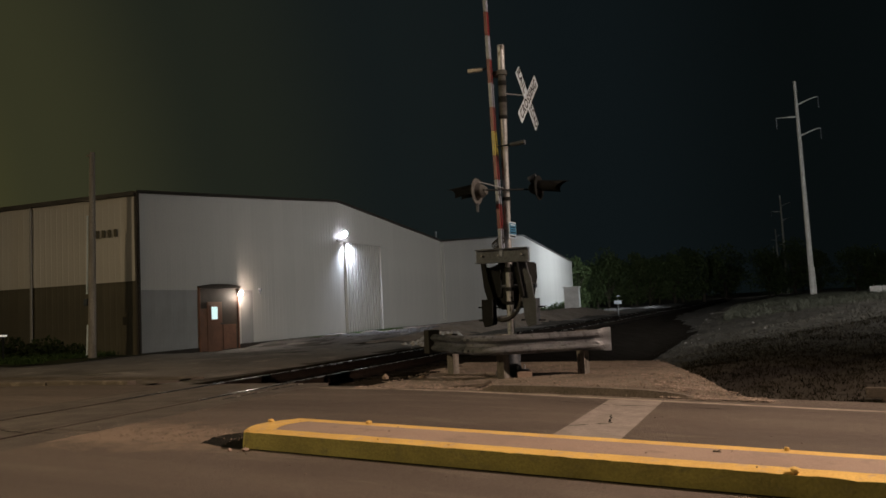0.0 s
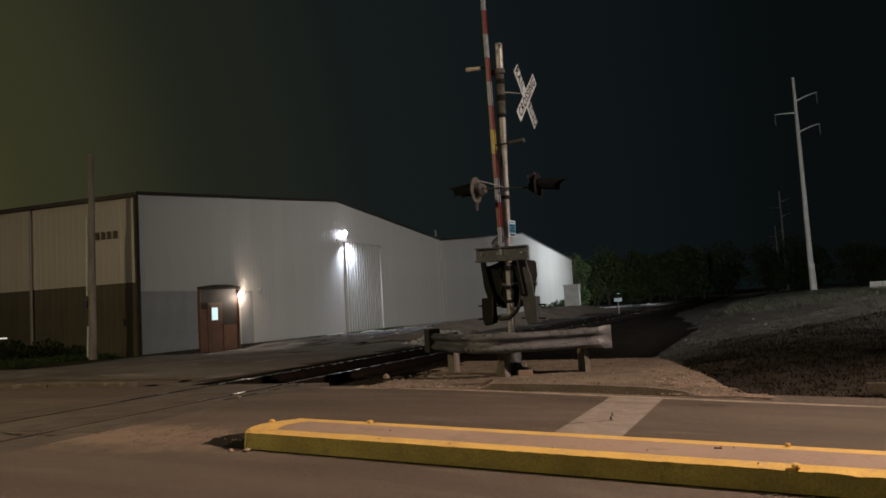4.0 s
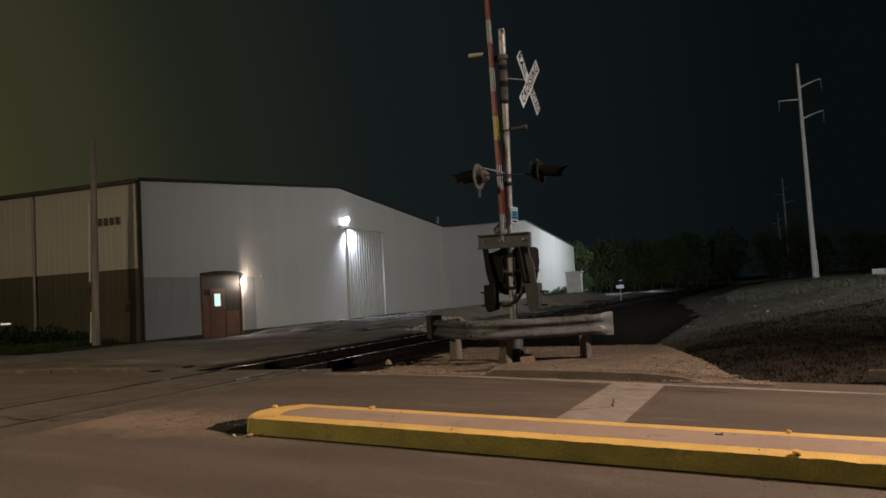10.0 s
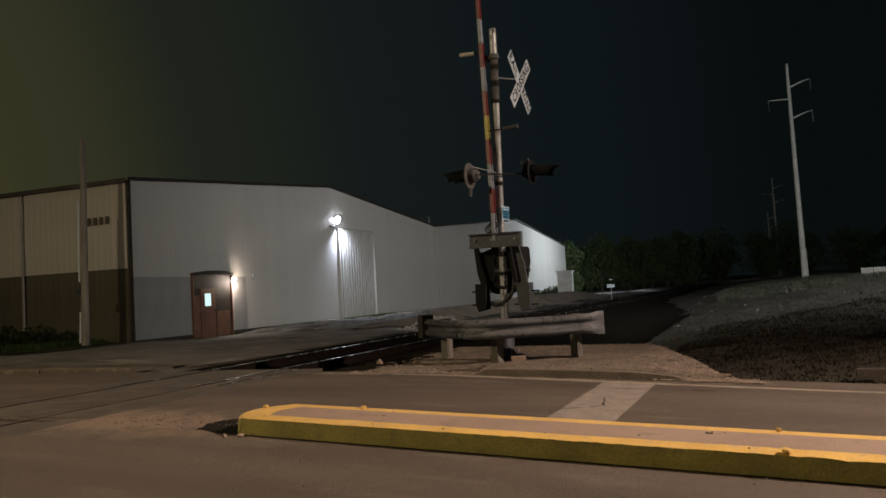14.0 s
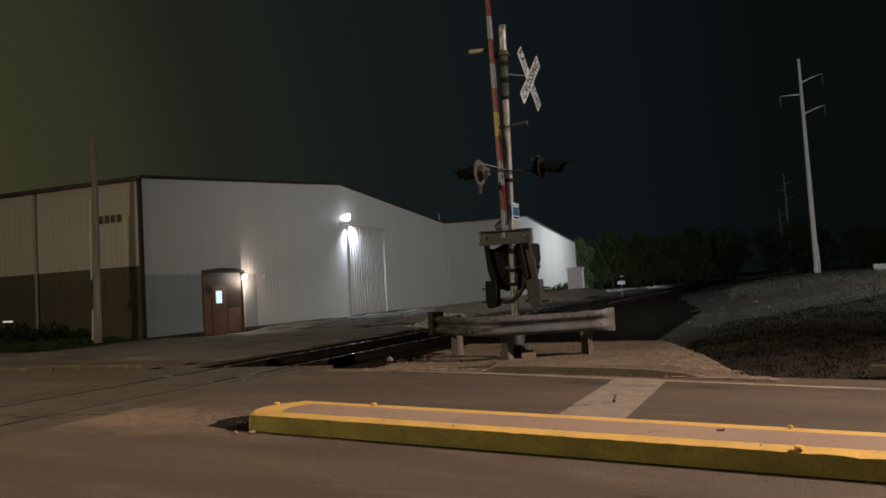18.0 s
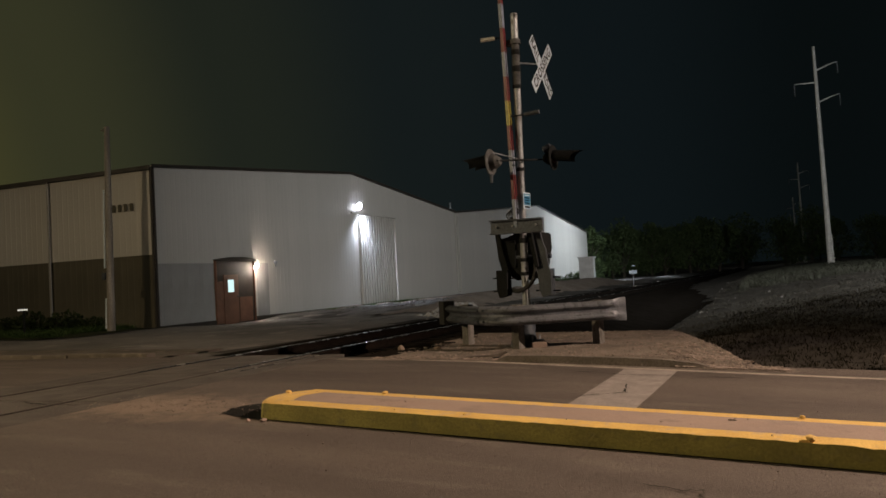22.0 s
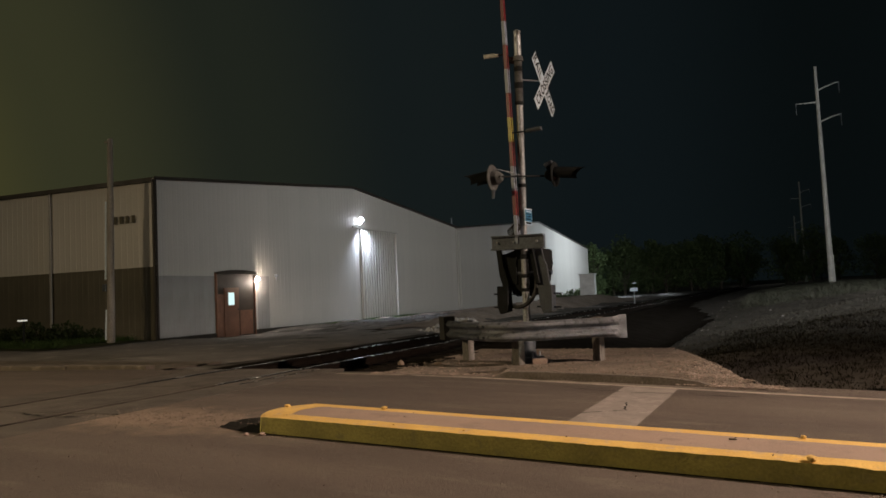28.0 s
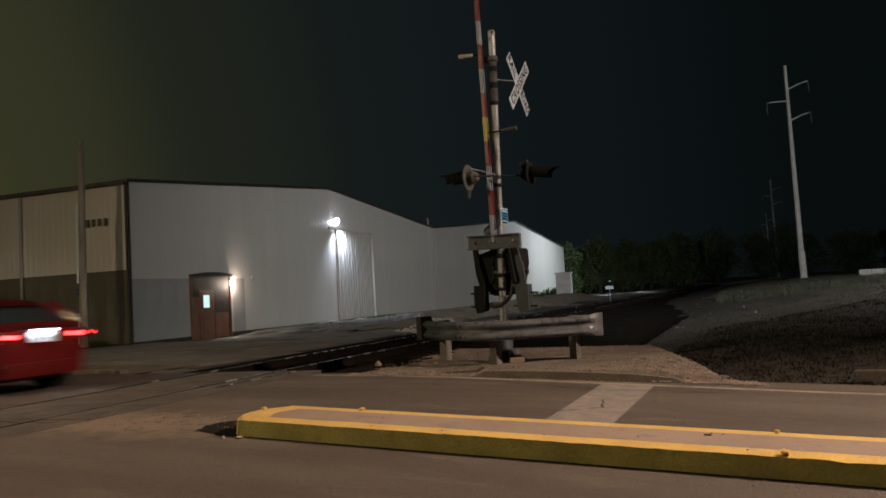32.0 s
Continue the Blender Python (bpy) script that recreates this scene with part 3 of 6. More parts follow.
# ---- the railway ----
def railway():
    tr = thing("railway_track", Matrix(), "single railway track with shiny rails on dark timber ties", "railway track")
    d = Vector((-0.095, 1, 0)).normalized()
    n = Vector((d.y, -d.x, 0))
    c0 = Vector((track_x(9.5), 9.5, 0))
    for sgn in (-1, 1):
        for name, outline, mat, label in (
            ("rail_head", [(-0.034, 0.114), (0.034, 0.114), (0.030, 0.121), (0.020, 0.125), (-0.020, 0.125), (-0.030, 0.121)], RAIL_TOP, "polished steel rail head"),
            ("crossing_rail_head", [(-0.034, 0.114), (0.034, 0.114), (0.030, 0.120), (-0.030, 0.120)], DULL_RAIL, "rail head dulled by road dirt"),
            ("rail_web", [(-0.075, -0.045), (0.075, -0.045), (0.075, -0.03), (0.012, -0.012), (0.012, 0.07), (0.036, 0.08), (0.036, 0.114), (-0.036, 0.114), (-0.036, 0.08), (-0.012, 0.07), (-0.012, -0.012), (-0.075, -0.03)], RUST, "rusty rail web and foot")):
            bm = bmesh.new()
            rings = []
            for s in ((-1.1, 20, 60, 160, 420) if name == "rail_head" else (-60, -20, -8, -1.1) if name == "crossing_rail_head" else (-60, -20, -8, 0, 20, 60, 160, 420)):
                o = c0 + d * s + n * sgn * 0.7525
                rings.append([bm.verts.new(o + n * x + Vector((0, 0, z))) for x, z in outline])
            for a, b in zip(rings, rings[1:]):
                for i in range(len(outline)):
                    j = (i + 1) % len(outline)
                    bm.faces.new((a[i], b[i], b[j], a[j]))
            part(name, bm, mat, tr, label)
    # worn steel seam in the outer crossing panel
    bm = bmesh.new()
    for a, b in ((-1.05, 0.1), (0.16, 1.2)):
        p, q = c0 + d * a + n * 1.12, c0 + d * b + n * 1.12
        rod(bm, p + Vector((0, 0, 0.113)), q + Vector((0, 0, 0.113)), 0.012, 0.009, 8)
    part("panel_seam", bm, RAIL_TOP, tr, "worn steel seam in the crossing panel")
    # ties
    bm = bmesh.new()
    box(bm, (0, 0, -0.095), (2.6, 0.23, 0.12), None, 0.012)
    me = finish(bm, "tie", TIE)
    ang = Matrix.Rotation(math.atan2(n.y, n.x), 4, "Z")
    rnd = random.Random(8)
    for k in range(110):
        ob = new("tie", me)
        ob.parent = tr
        ob.matrix_basis = Matrix.Translation(c0 + d * (1.55 + k * 0.54)) @ ang @ Matrix.Rotation(rnd.uniform(-0.02, 0.02), 4, "Z")
    # crossing panels in the roadway, between and outside the rails
    for lo, hi in ((-1.53, -0.805), (-0.685, 0.685), (0.805, 1.53)):
        bm = bmesh.new()
        box(bm, (0, 0, 0), (hi - lo, 2.42, 0.12), None, 0.012)
        me = finish(bm, "crossing_panel", PANEL)
        for k in range(-9, 1):
            ob = new("crossing_panel", me)
            ob.parent = tr
            ob.matrix_basis = Matrix.Translation(c0 + n * (lo + hi) / 2 + d * (k * 2.44 - 0.02) + Vector((0, 0, 0.052 + rnd.uniform(-0.004, 0.004)))) @ ang
    # ballast
    pts, sizes = [], []
    for _ in range(7000):
        s, r = 1.2 + 60 * rnd.random() ** 1.7, rnd.uniform(-2.3, 2.0)
        p = c0 + d * s + n * r
        pts.append((p.x, p.y, land_z(p.x, p.y) + 0.005))
        sizes.append(rnd.uniform(0.015, 0.04))
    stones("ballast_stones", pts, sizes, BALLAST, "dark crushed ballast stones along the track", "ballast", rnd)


railway()
# ballast under the track; over the ditch slope the same black paints its shade
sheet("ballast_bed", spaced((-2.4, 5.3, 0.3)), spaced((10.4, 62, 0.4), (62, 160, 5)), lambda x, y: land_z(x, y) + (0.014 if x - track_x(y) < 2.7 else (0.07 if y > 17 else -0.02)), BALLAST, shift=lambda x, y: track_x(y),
      keep=lambda x, y: x < np.interp(y, (38, 56), (5.3, 2.3)) + 0.6 * noise.noise((x * 0.8, y * 0.5, 6)), label="dark ballast bed under the track, its black also painting the ditch's shade", category="ballast")


# ---- the warehouses ----
def wall_panel(width, h0, h1, low, rib=0.005, pitch=0.305):
    """One ribbed wall sheet, in local x (along), -y (out), z; its top runs from h0 to h1."""
    bm = bmesh.new()
    outline, x = [(0.0, 0.0)], 0.0
    while x + pitch <= width + 1e-6:
        outline += [(x + 0.02, 0.0), (x + 0.045, rib), (x + 0.085, rib), (x + 0.11, 0.0)]
        x += pitch
    if outline[-1][0] < width - 1e-4:
        outline.append((width, 0.0))
    lo = [bm.verts.new((x, -o, low)) for x, o in outline]
    hi = [bm.verts.new((x, -o, h0 + (h1 - h0) * x / width)) for x, o in outline]
    for i in range(len(lo) - 1):
        bm.faces.new((lo[i], lo[i + 1], hi[i + 1], hi[i]))
    return bm


def warehouse(name, s0, length, eave, ridge, depth, label, plain=False):
    m = Matrix.Translation(WALL_AT + WALL_U * s0) @ Matrix((( WALL_U.x, -WALL_U.y, 0, 0), (WALL_U.y, WALL_U.x, 0, 0), (0, 0, 1, 0), (0, 0, 0, 1)))
    # local x runs along the gable wall, local y goes back from it, so that -y looks to the track
    hut = thing(name, m, label, "warehouse")
    mid = length / 2

    def top(s):
        return eave + (ridge - eave) * (1 - abs(s - mid) / mid)

    step = 0.915
    count = int(length / step)
    w = length / count
    for k in range(count):
        a, b = k * w, (k + 1) * w
        low, mat = -0.3, SIDING
        if not plain and b < 8.3:
            low = 2.5
            if not (3.5 < a + w / 2 < 6.2):
                part("wall_sheet", wall_panel(w, 2.5, 2.5, -0.3, 0.006), BAND, hut, "grey wainscot sheet").location = (a, 0.02, 0)
            mat = SIDING
        part("wall_sheet", wall_panel(w, top(a), top(b), low), mat, hut).location = (a, 0, 0)
    # side wall that faces the road
    if not plain:
        n2 = int(depth / step)
        w2 = depth / n2
        turn = Matrix.Rotation(radians(-90), 4, "Z")
        for k in range(n2):
            for lo, hi, mat, lab in ((2.86, eave, SIDING, ""), (-0.3, 2.86, BROWN, "dark brown wainscot sheet")):
                ob = part("wall_sheet", wall_panel(w2, hi, hi, lo, 0.006), mat, hut, lab)
                ob.matrix_basis = Matrix.Translation((0 if lo > 0 else 0.02, (k + 1) * w2, 0)) @ turn
    # backing box, so that the walls have thickness
    bm = bmesh.new()
    prism(bm, [(0.05, -0.3), (length - 0.05, -0.3), (length - 0.05, eave - 0.06), (mid, ridge - 0.06), (0.05, eave - 0.06)], depth - 0.1, Matrix.Translation((0, 0.06, 0)))
    part("shell", bm, SIDING, hut)
    for a, b in ((0, mid), (mid, length)):
        bm = bmesh.new()
        za, zb = top(a), top(b)
        e0, e1 = (-0.12, 0) if a == 0 else (0, 0.12)
        prism(bm, [(a + e0, za + 0.012), (b + e1, zb + 0.012), (b + e1, zb + 0.05), (a + e0, za + 0.05)], depth + 0.1, Matrix.Translation((0, -0.1, 0)))
        part("roof", bm, ROOF, hut, "low metal roof slope")
        bm = bmesh.new()
        prism(bm, [(a + e0, za - 0.01), (b + e1, zb - 0.01), (b + e1, zb + 0.11), (a + e0, za + 0.11)], 0.035, Matrix.Translation((0, -0.14, 0)))
        part("rake_trim", bm, TRIM, hut, "dark bronze roof edge trim")
    bm = bmesh.new()
    box(bm, (length / 2, -0.045, -0.10), (length, 0.03, 0.28))
    part("base_trim", bm, TRIM, hut, "dark base trim")
    return hut, top


store, store_top = warehouse("warehouse", 0.0, 31.8, 6.28, 7.62, 44.0, "long pale ribbed-metal warehouse with a low gable and dark trim")


def downspout(parent, x, h, mat, out=0.09, along_y=0.0):
    bm = bmesh.new()
    box(bm, (x, -out, h / 2 + 0.15), (0.13, 0.10, h - 0.3), None, 0.015)
    rod(bm, (x, -out, 0.18), (x, -out - 0.22, 0.05), 0.05, 0.05, 8)
    return part("downspout", bm, mat, parent, "square metal downspout")


def dress_warehouse():
    # corner trim
    bm = bmesh.new()
    box(bm, (0.02, -0.055, 3.14), (0.09, 0.03, 6.28))
    box(bm, (-0.05, 0.03, 3.0), (0.03, 0.10, 6.5))
    part("corner_trim", bm, TRIM, store, "dark bronze corner trim")
    bm = bmesh.new()
    prism(bm, [(-0.16, 6.20), (-0.02, 6.20), (-0.02, 6.36), (-0.16, 6.36)], 44.0, Matrix.Translation((0, 0, 0)))
    part("gutter", bm, TRIM, store, "dark eaves gutter")
    for y in (5.55, 14.0):
        bm = bmesh.new()
        box(bm, (-0.075, y, 3.2), (0.05, 0.11, 6.1), None, 0.015)
        part("downspout", bm, ROOF, store, "painted downspout")
    downspout(store, 31.72, 6.1, SIDING)
    bm = bmesh.new()
    rod(bm, (31.8, 0.3, 6.2), (31.8, 0.3, 7.0), 0.06)
    rod(bm, (31.8, 0.3, 7.0), (31.8, 0.3, 7.08), 0.11, 0.06)
    part("vent_pipe", bm, GALV, store, "small roof vent pipe")
    # house number, as plain bars
    for k in range(4):
        bm = bmesh.new()
        box(bm, (-0.055, 1.04 + k * 0.31, 4.80), (0.02, 0.17, 0.30))
        part("number_bar", bm, BROWN, store, "dark bar in place of a wall number")
    # entrance: recess with dark canopy, door leaf with lit window
    bm = bmesh.new()
    box(bm, (4.85, -0.10, 2.62), (2.75, 0.24, 0.10))
    prism(bm, [(3.40, 2.66), (6.30, 2.66), (5.3, 2.76), (4.4, 2.76)], 0.30, Matrix.Translation((0, -0.28, 0)))
    part("canopy", bm, TRIM, store, "low peaked dark door canopy")
    for x in (3.50, 6.20):
        bm = bmesh.new()
        box(bm, (x, -0.07, 1.18), (0.06, 0.10, 2.86))
        part("door_jamb", bm, DOOR_RED, store, "brown door jamb")
    bm = bmesh.new()
    box(bm, (4.85, -0.035, 1.18), (2.6, 0.05, 2.76))
    part("door_surround", bm, DARK_BROWN, store, "brown panelled door surround")
    bm = bmesh.new()
    box(bm, (4.50, -0.075, 0.90), (1.0, 0.045, 2.16), None, 0.008)
    door = part("door", bm, DOOR_RED, store, "closed brown metal door with a lit window")
    bm = bmesh.new()
    box(bm, (4.46, -0.102, 1.49), (0.44, 0.012, 0.56))
    part("window", bm, GLOW_WINDOW, door, "small door window lit from inside")
    bm = bmesh.new()
    for a, b in (((4.46, 1.79), (0.52, 0.05)), ((4.46, 1.19), (0.52, 0.05)), ((4.22, 1.49), (0.05, 0.62)), ((4.70, 1.49), (0.05, 0.62))):
        box(bm, (a[0], -0.104, a[1]), (b[0], 0.022, b[1]))
    part("window_frame", bm, DOOR_RED, door)
    bm = bmesh.new()
    rod(bm, (4.90, -0.10, 1.02), (4.90, -0.16, 1.02), 0.025)
    rod(bm, (4.90, -0.155, 1.02), (4.78, -0.155, 1.02), 0.012)
    part("door_handle", bm, CAST, door, "steel lever handle")
    bm = bmesh.new()
    box(bm, (5.55, -0.07, 0.42), (0.95, 0.03, 1.1), None, 0.01)
    part("kick_panel", bm, DOOR_RED, store, "reddish lower panel beside the door")
    bm = bmesh.new()
    box(bm, (3.77, -0.07, 0.78), (0.40, 0.03, 1.84), None, 0.01)
    part("side_panel", bm, DOOR_RED, store, "reddish panel on the hinge side of the door")
    bm = bmesh.new()
    box(bm, (7.93, -0.10, 2.52), (0.10, 0.14, 0.14), None, 0.02)
    rod(bm, (7.93, -0.1, 2.45), (7.93, -0.1, 2.30), 0.03, 0.02)
    part("sensor_box", bm, GALV, store, "small wall sensor box")
    # sliding door with deep ribs, its track and its edge
    bm = bmesh.new()
    box(bm, (18.68, -0.065, 2.55), (4.42, 0.05, 5.48))
    slide = part("sliding_door", bm, SIDING, store, "large pale ribbed sliding door, closed")
    for k in range(14):
        x = 16.50 + k * 0.315
        bm = bmesh.new()
        prism(bm, [(x, -0.1), (x + 0.14, -0.1), (x + 0.14, 5.28), (x, 5.28)], 0.085, Matrix.Translation((0, -0.172, 0)))
        part("rib", bm, SIDING, slide)
    bm = bmesh.new()
    box(bm, (20.93, -0.15, 2.62), (0.05, 0.24, 5.24))
    part("sliding_door_edge", bm, SIDING, store, "bright edge channel of the sliding door")
    bm = bmesh.new()
    box(bm, (18.6, -0.10, 5.36), (5.9, 0.08, 0.10))
    part("door_rail", bm, SIDING, store, "sliding door head rail")


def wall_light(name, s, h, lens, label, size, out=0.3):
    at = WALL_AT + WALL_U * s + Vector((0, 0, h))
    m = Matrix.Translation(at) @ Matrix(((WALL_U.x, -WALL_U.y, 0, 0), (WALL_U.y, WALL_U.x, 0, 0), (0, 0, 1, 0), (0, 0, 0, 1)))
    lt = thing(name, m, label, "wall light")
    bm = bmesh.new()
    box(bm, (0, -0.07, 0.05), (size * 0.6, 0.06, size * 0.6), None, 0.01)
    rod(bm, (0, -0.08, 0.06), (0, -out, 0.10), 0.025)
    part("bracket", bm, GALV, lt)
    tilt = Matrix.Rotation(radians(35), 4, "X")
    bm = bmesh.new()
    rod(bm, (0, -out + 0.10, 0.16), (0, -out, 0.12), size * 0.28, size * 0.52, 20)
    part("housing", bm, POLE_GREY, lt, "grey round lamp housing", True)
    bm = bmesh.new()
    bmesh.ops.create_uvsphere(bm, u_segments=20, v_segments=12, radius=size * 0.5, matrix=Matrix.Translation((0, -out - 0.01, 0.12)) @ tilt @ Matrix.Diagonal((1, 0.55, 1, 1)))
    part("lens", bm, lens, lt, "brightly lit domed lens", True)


dress_warehouse()
wall_light("floodlight", 16.49, 5.64, GLOW_FLOOD, "bright cool white floodlight on the gable wall", 0.46, 0.11)
wall_light("door_lamp", 6.30, 2.22, GLOW_DOOR, "small bright warm lamp beside the entrance", 0.25, 0.15)
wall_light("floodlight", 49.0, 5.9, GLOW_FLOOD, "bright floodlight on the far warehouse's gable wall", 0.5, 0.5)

annex, annex_top = warehouse("warehouse", 31.9, 45.9, 6.26, 8.23, 40.0, "second pale ribbed-metal warehouse with a low gable", plain=True)
downspout(annex, 0.35, 6.0, SIDING)


# ---- the crossing signal ----
def text_mesh(words, size, mat, name="lettering"):
    c = bpy.data.curves.new(name, "FONT")
    c.body, c.size, c.align_x, c.align_y, c.extrude = words, size, "CENTER", "CENTER", 0.001
    c.offset = 0.0055
    c.space_character = 1.18
    tmp = bpy.data.objects.new(name, c)
    scene.collection.objects.link(tmp)
    bpy.context.view_layer.update()
    me = bpy.data.meshes.new_from_object(tmp)
    bpy.data.objects.remove(tmp)
    me.materials.clear()
    me.materials.append(mat)
    return me


def signal():
    x, y, z = -5.16, 12.12, 0.10
    sg = thing("crossing_signal", pose(x, y, z, 0, 1.0, 0), "tall aluminium railway crossing signal with a raised striped gate arm", "crossing signal")
    bm = bmesh.new()
    rod(bm, (0, 0, 0.10), (0, 0, 5.50), 0.060, 0.058, 20)
    rod(bm, (0, 0, 5.50), (0, 0, 5.54), 0.066, 0.05, 20)
    part("mast", bm, ALUMINIUM, sg, "weathered aluminium mast", True)
    bm = bmesh.new()
    rod(bm, (0, 0, 4.31), (0, 0, 5.02), 0.066, 0.066, 20)
    rod(bm, (0, 0, 5.02), (0, 0, 5.10), 0.095, 0.080, 16)
    box(bm, (-0.09, 0.0, 5.05), (0.12, 0.10, 0.10), None, 0.01)
    part("sleeve", bm, POLE_DARK, sg, "dark sleeve and collar round the mast", True)
    for h, hh in ((1.19, 0.03), (1.42, 0.03), (1.74, 0.04), (2.92, 0.03), (4.60, 0.05), (4.88, 0.04), (4.30, 0.03)):
        bm = bmesh.new()
        rod(bm, (0, 0, h - hh), (0, 0, h + hh), 0.072, 0.072, 16)
        box(bm, (0.0, 0.085, h), (0.06, 0.06, hh * 2))
        part("band_clamp", bm, BLACK, sg, "dark band clamp", True)
    # base casting and foundation
    bm = bmesh.new()
    box(bm, (0, 0, 0.03), (0.42, 0.42, 0.14), None, 0.02)
    rod(bm, (0, 0, 0.08), (0, 0, 0.42), 0.16, 0.085, 12)
    part("base_casting", bm, CAST, sg, "grey cast base", True)
    bm = bmesh.new()
    box(bm, (0.24, -0.12, 0.02), (0.24, 0.30, 0.14), Matrix.Rotation(0.5, 4, "Z"), 0.02)
    part("footing", bm, CONCRETE, sg, "concrete footing block")
    for dx in (-0.15, 0.15):
        for dy in (-0.15, 0.15):
            bm = bmesh.new()
            rod(bm, (dx, dy, 0.08), (dx, dy, 0.17), 0.016, 0.016, 6)
            part("bolt", bm, GALV, sg)
    bm = bmesh.new()
    box(bm, (-0.12, 0.16, 0.42), (0.34, 0.20, 0.40), None, 0.02)
    part("junction_box", bm, CAST, sg, "grey junction box")
    # gate machine behind the mast
    bm = bmesh.new()
    prism(bm, [(-0.50, 1.80), (-0.30, 1.80), (-0.27, 1.87), (0.27, 1.87), (0.27, 1.62), (0.22, 1.30), (0.10, 1.16), (-0.02, 1.08), (-0.24, 1.08), (-0.36, 1.22), (-0.46, 1.58)], 0.48, Matrix.Translation((0, 0.11, 0)))
    bmesh.ops.bevel(bm, geom=bm.edges[:], offset=0.025, segments=2, affect="EDGES")
    mech = part("gate_machine", bm, BLACK, sg, "black gate machine housing", True)
    bm = bmesh.new()
    box(bm, (-0.30, 0.095, 1.52), (0.22, 0.03, 0.46), None, 0.012)
    part("hatch", bm, BLACK, mech)
    bm = bmesh.new()
    box(bm, (0.02, 0.22, 1.87), (0.14, 0.2, 0.10), None, 0.02)
    part("cable_gland", bm, BLACK, mech)
    bm = bmesh.new()
    rod(bm, (-0.50, 0.14, 1.47), (0.42, 0.14, 1.47), 0.04, 0.04, 14)
    part("main_shaft", bm, CAST, sg, "steel main shaft", True)
    # cross channel in front of the mast, side plates and counterweights
    bm = bmesh.new()
    box(bm, (-0.05, -0.13, 1.975), (0.93, 0.07, 0.24), None, 0.01)
    box(bm, (-0.05, -0.19, 2.082), (0.93, 0.06, 0.02))
    box(bm, (-0.05, -0.19, 1.868), (0.93, 0.06, 0.02))
    part("cross_channel", bm, POST_GREY, sg, "grey steel cross channel")
    for dx in (-0.40, -0.10, 0.30):
        bm = bmesh.new()
        rod(bm, (dx, -0.17, 1.98), (dx, -0.21, 1.98), 0.018, 0.018, 6)
        part("bolt", bm, GALV, sg)
    right = [(0.06, 1.87), (0.29, 1.87), (0.33, 1.66), (0.37, 1.60), (0.42, 1.24), (0.25, 1.20), (0.18, 1.45)]
    left = [(-0.52, 1.87), (-0.43, 1.87), (-0.40, 1.60), (-0.28, 1.24), (-0.40, 1.20), (-0.47, 1.45)]
    for outline, yy in ((right, 0.02), (left, 0.0)):
        bm = bmesh.new()
        prism(bm, outline, 0.05, Matrix.Translation((0, yy, 0)))
        bmesh.ops.bevel(bm, geom=bm.edges[:], offset=0.006, segments=1, affect="EDGES")
        # left plate gets black in place of cast grey, to paint its shade
        part("side_plate", bm, CAST if outline is right else BLACK, sg, "dark cast gate side plate")
    bm = bmesh.new()
    prism(bm, [(0.10, 1.86), (0.16, 1.86), (0.26, 1.30), (0.20, 1.28)], 0.06, Matrix.Translation((0, -0.05, 0)))
    part("stiffener", bm, BLACK, sg, "raised rib of the side plate")
    for cx, w in ((0.39, 0.20), (-0.38, 0.19)):
        for k in range(3):
            bm = bmesh.new()
            sk = 0.035 if cx > 0 else 0.0
            prism(bm, [(cx - w / 2 - sk, 1.26), (cx + w / 2, 1.26), (cx + w / 2, 0.84), (cx - w / 4, 0.80), (cx - w / 2, 0.92)], 0.055, Matrix.Translation((0, -0.10 + k * 0.065, 0)))
            # left weights black too, their shade put into the colour
            part("counterweight", bm, CAST if cx > 0 else BLACK, sg, "dark counterweight plate")
        for h in (1.13, 0.91):
            bm = bmesh.new()
            rod(bm, (cx - 0.20, 0.0, h), (cx + 0.22, 0.0, h - 0.01), 0.013, 0.013, 8)
            part("weight_bolt", bm, BLACK, sg)
    # coiled cable at the arm's foot, and hose under the machine
    bm = bmesh.new()
    for k in range(4):
        pts = [(-0.16 + 0.03 * k + 0.075 * math.cos(a), -0.12 - 0.01 * k, 2.16 + 0.02 * k + 0.06 * math.sin(a)) for a in np.linspace(0, 6.28, 13)]
        tube(bm, pts, 0.011, 6)
    part("coiled_cable", bm, RUBBER, sg, "coiled black cable", True)
    bm = bmesh.new()
    pts = [(0.17, 0.06, 1.34), (0.18, 0.03, 1.24), (0.17, 0.0, 1.14), (0.13, -0.03, 1.05), (0.07, -0.06, 0.98), (0.0, -0.08, 0.935), (-0.09, -0.08, 0.91), (-0.18, -0.03, 0.91), (-0.24, 0.06, 0.93)]
    tube(bm, pts, 0.034, 10)
    for p in pts[1:-1]:
        bmesh.ops.create_icosphere(bm, subdivisions=1, radius=0.034, matrix=Matrix.Translation(p))
    part("hose", bm, RUBBER, sg, "black flexible conduit", True)
    # gate arm, upright: tapered, banded red and white
    z0, z1 = 1.95, 8.6
    edges = [z0, 2.42] + list(np.arange(2.83, z1, 0.41)) + [z1]

    def centre(h):
        return Vector((-0.065 - 0.034 * (h - 2.2), -0.12, h))

    for i, (a, b) in enumerate(zip(edges, edges[1:])):
        ca, cb, wa, wb = centre(a), centre(b), 0.060 - 0.005 * (a - 2.0), 0.060 - 0.005 * (b - 2.0)
        bm = bmesh.new()
        va = [bm.verts.new(ca + Vector((dx * 0.03, dy * wa, 0))) for dx, dy in ((-1, -1), (1, -1), (1, 1), (-1, 1))]
        vb = [bm.verts.new(cb + Vector((dx * 0.03, dy * wb, 0))) for dx, dy in ((-1, -1), (1, -1), (1, 1), (-1, 1))]
        bm.faces.new(va)
        bm.faces.new(vb)
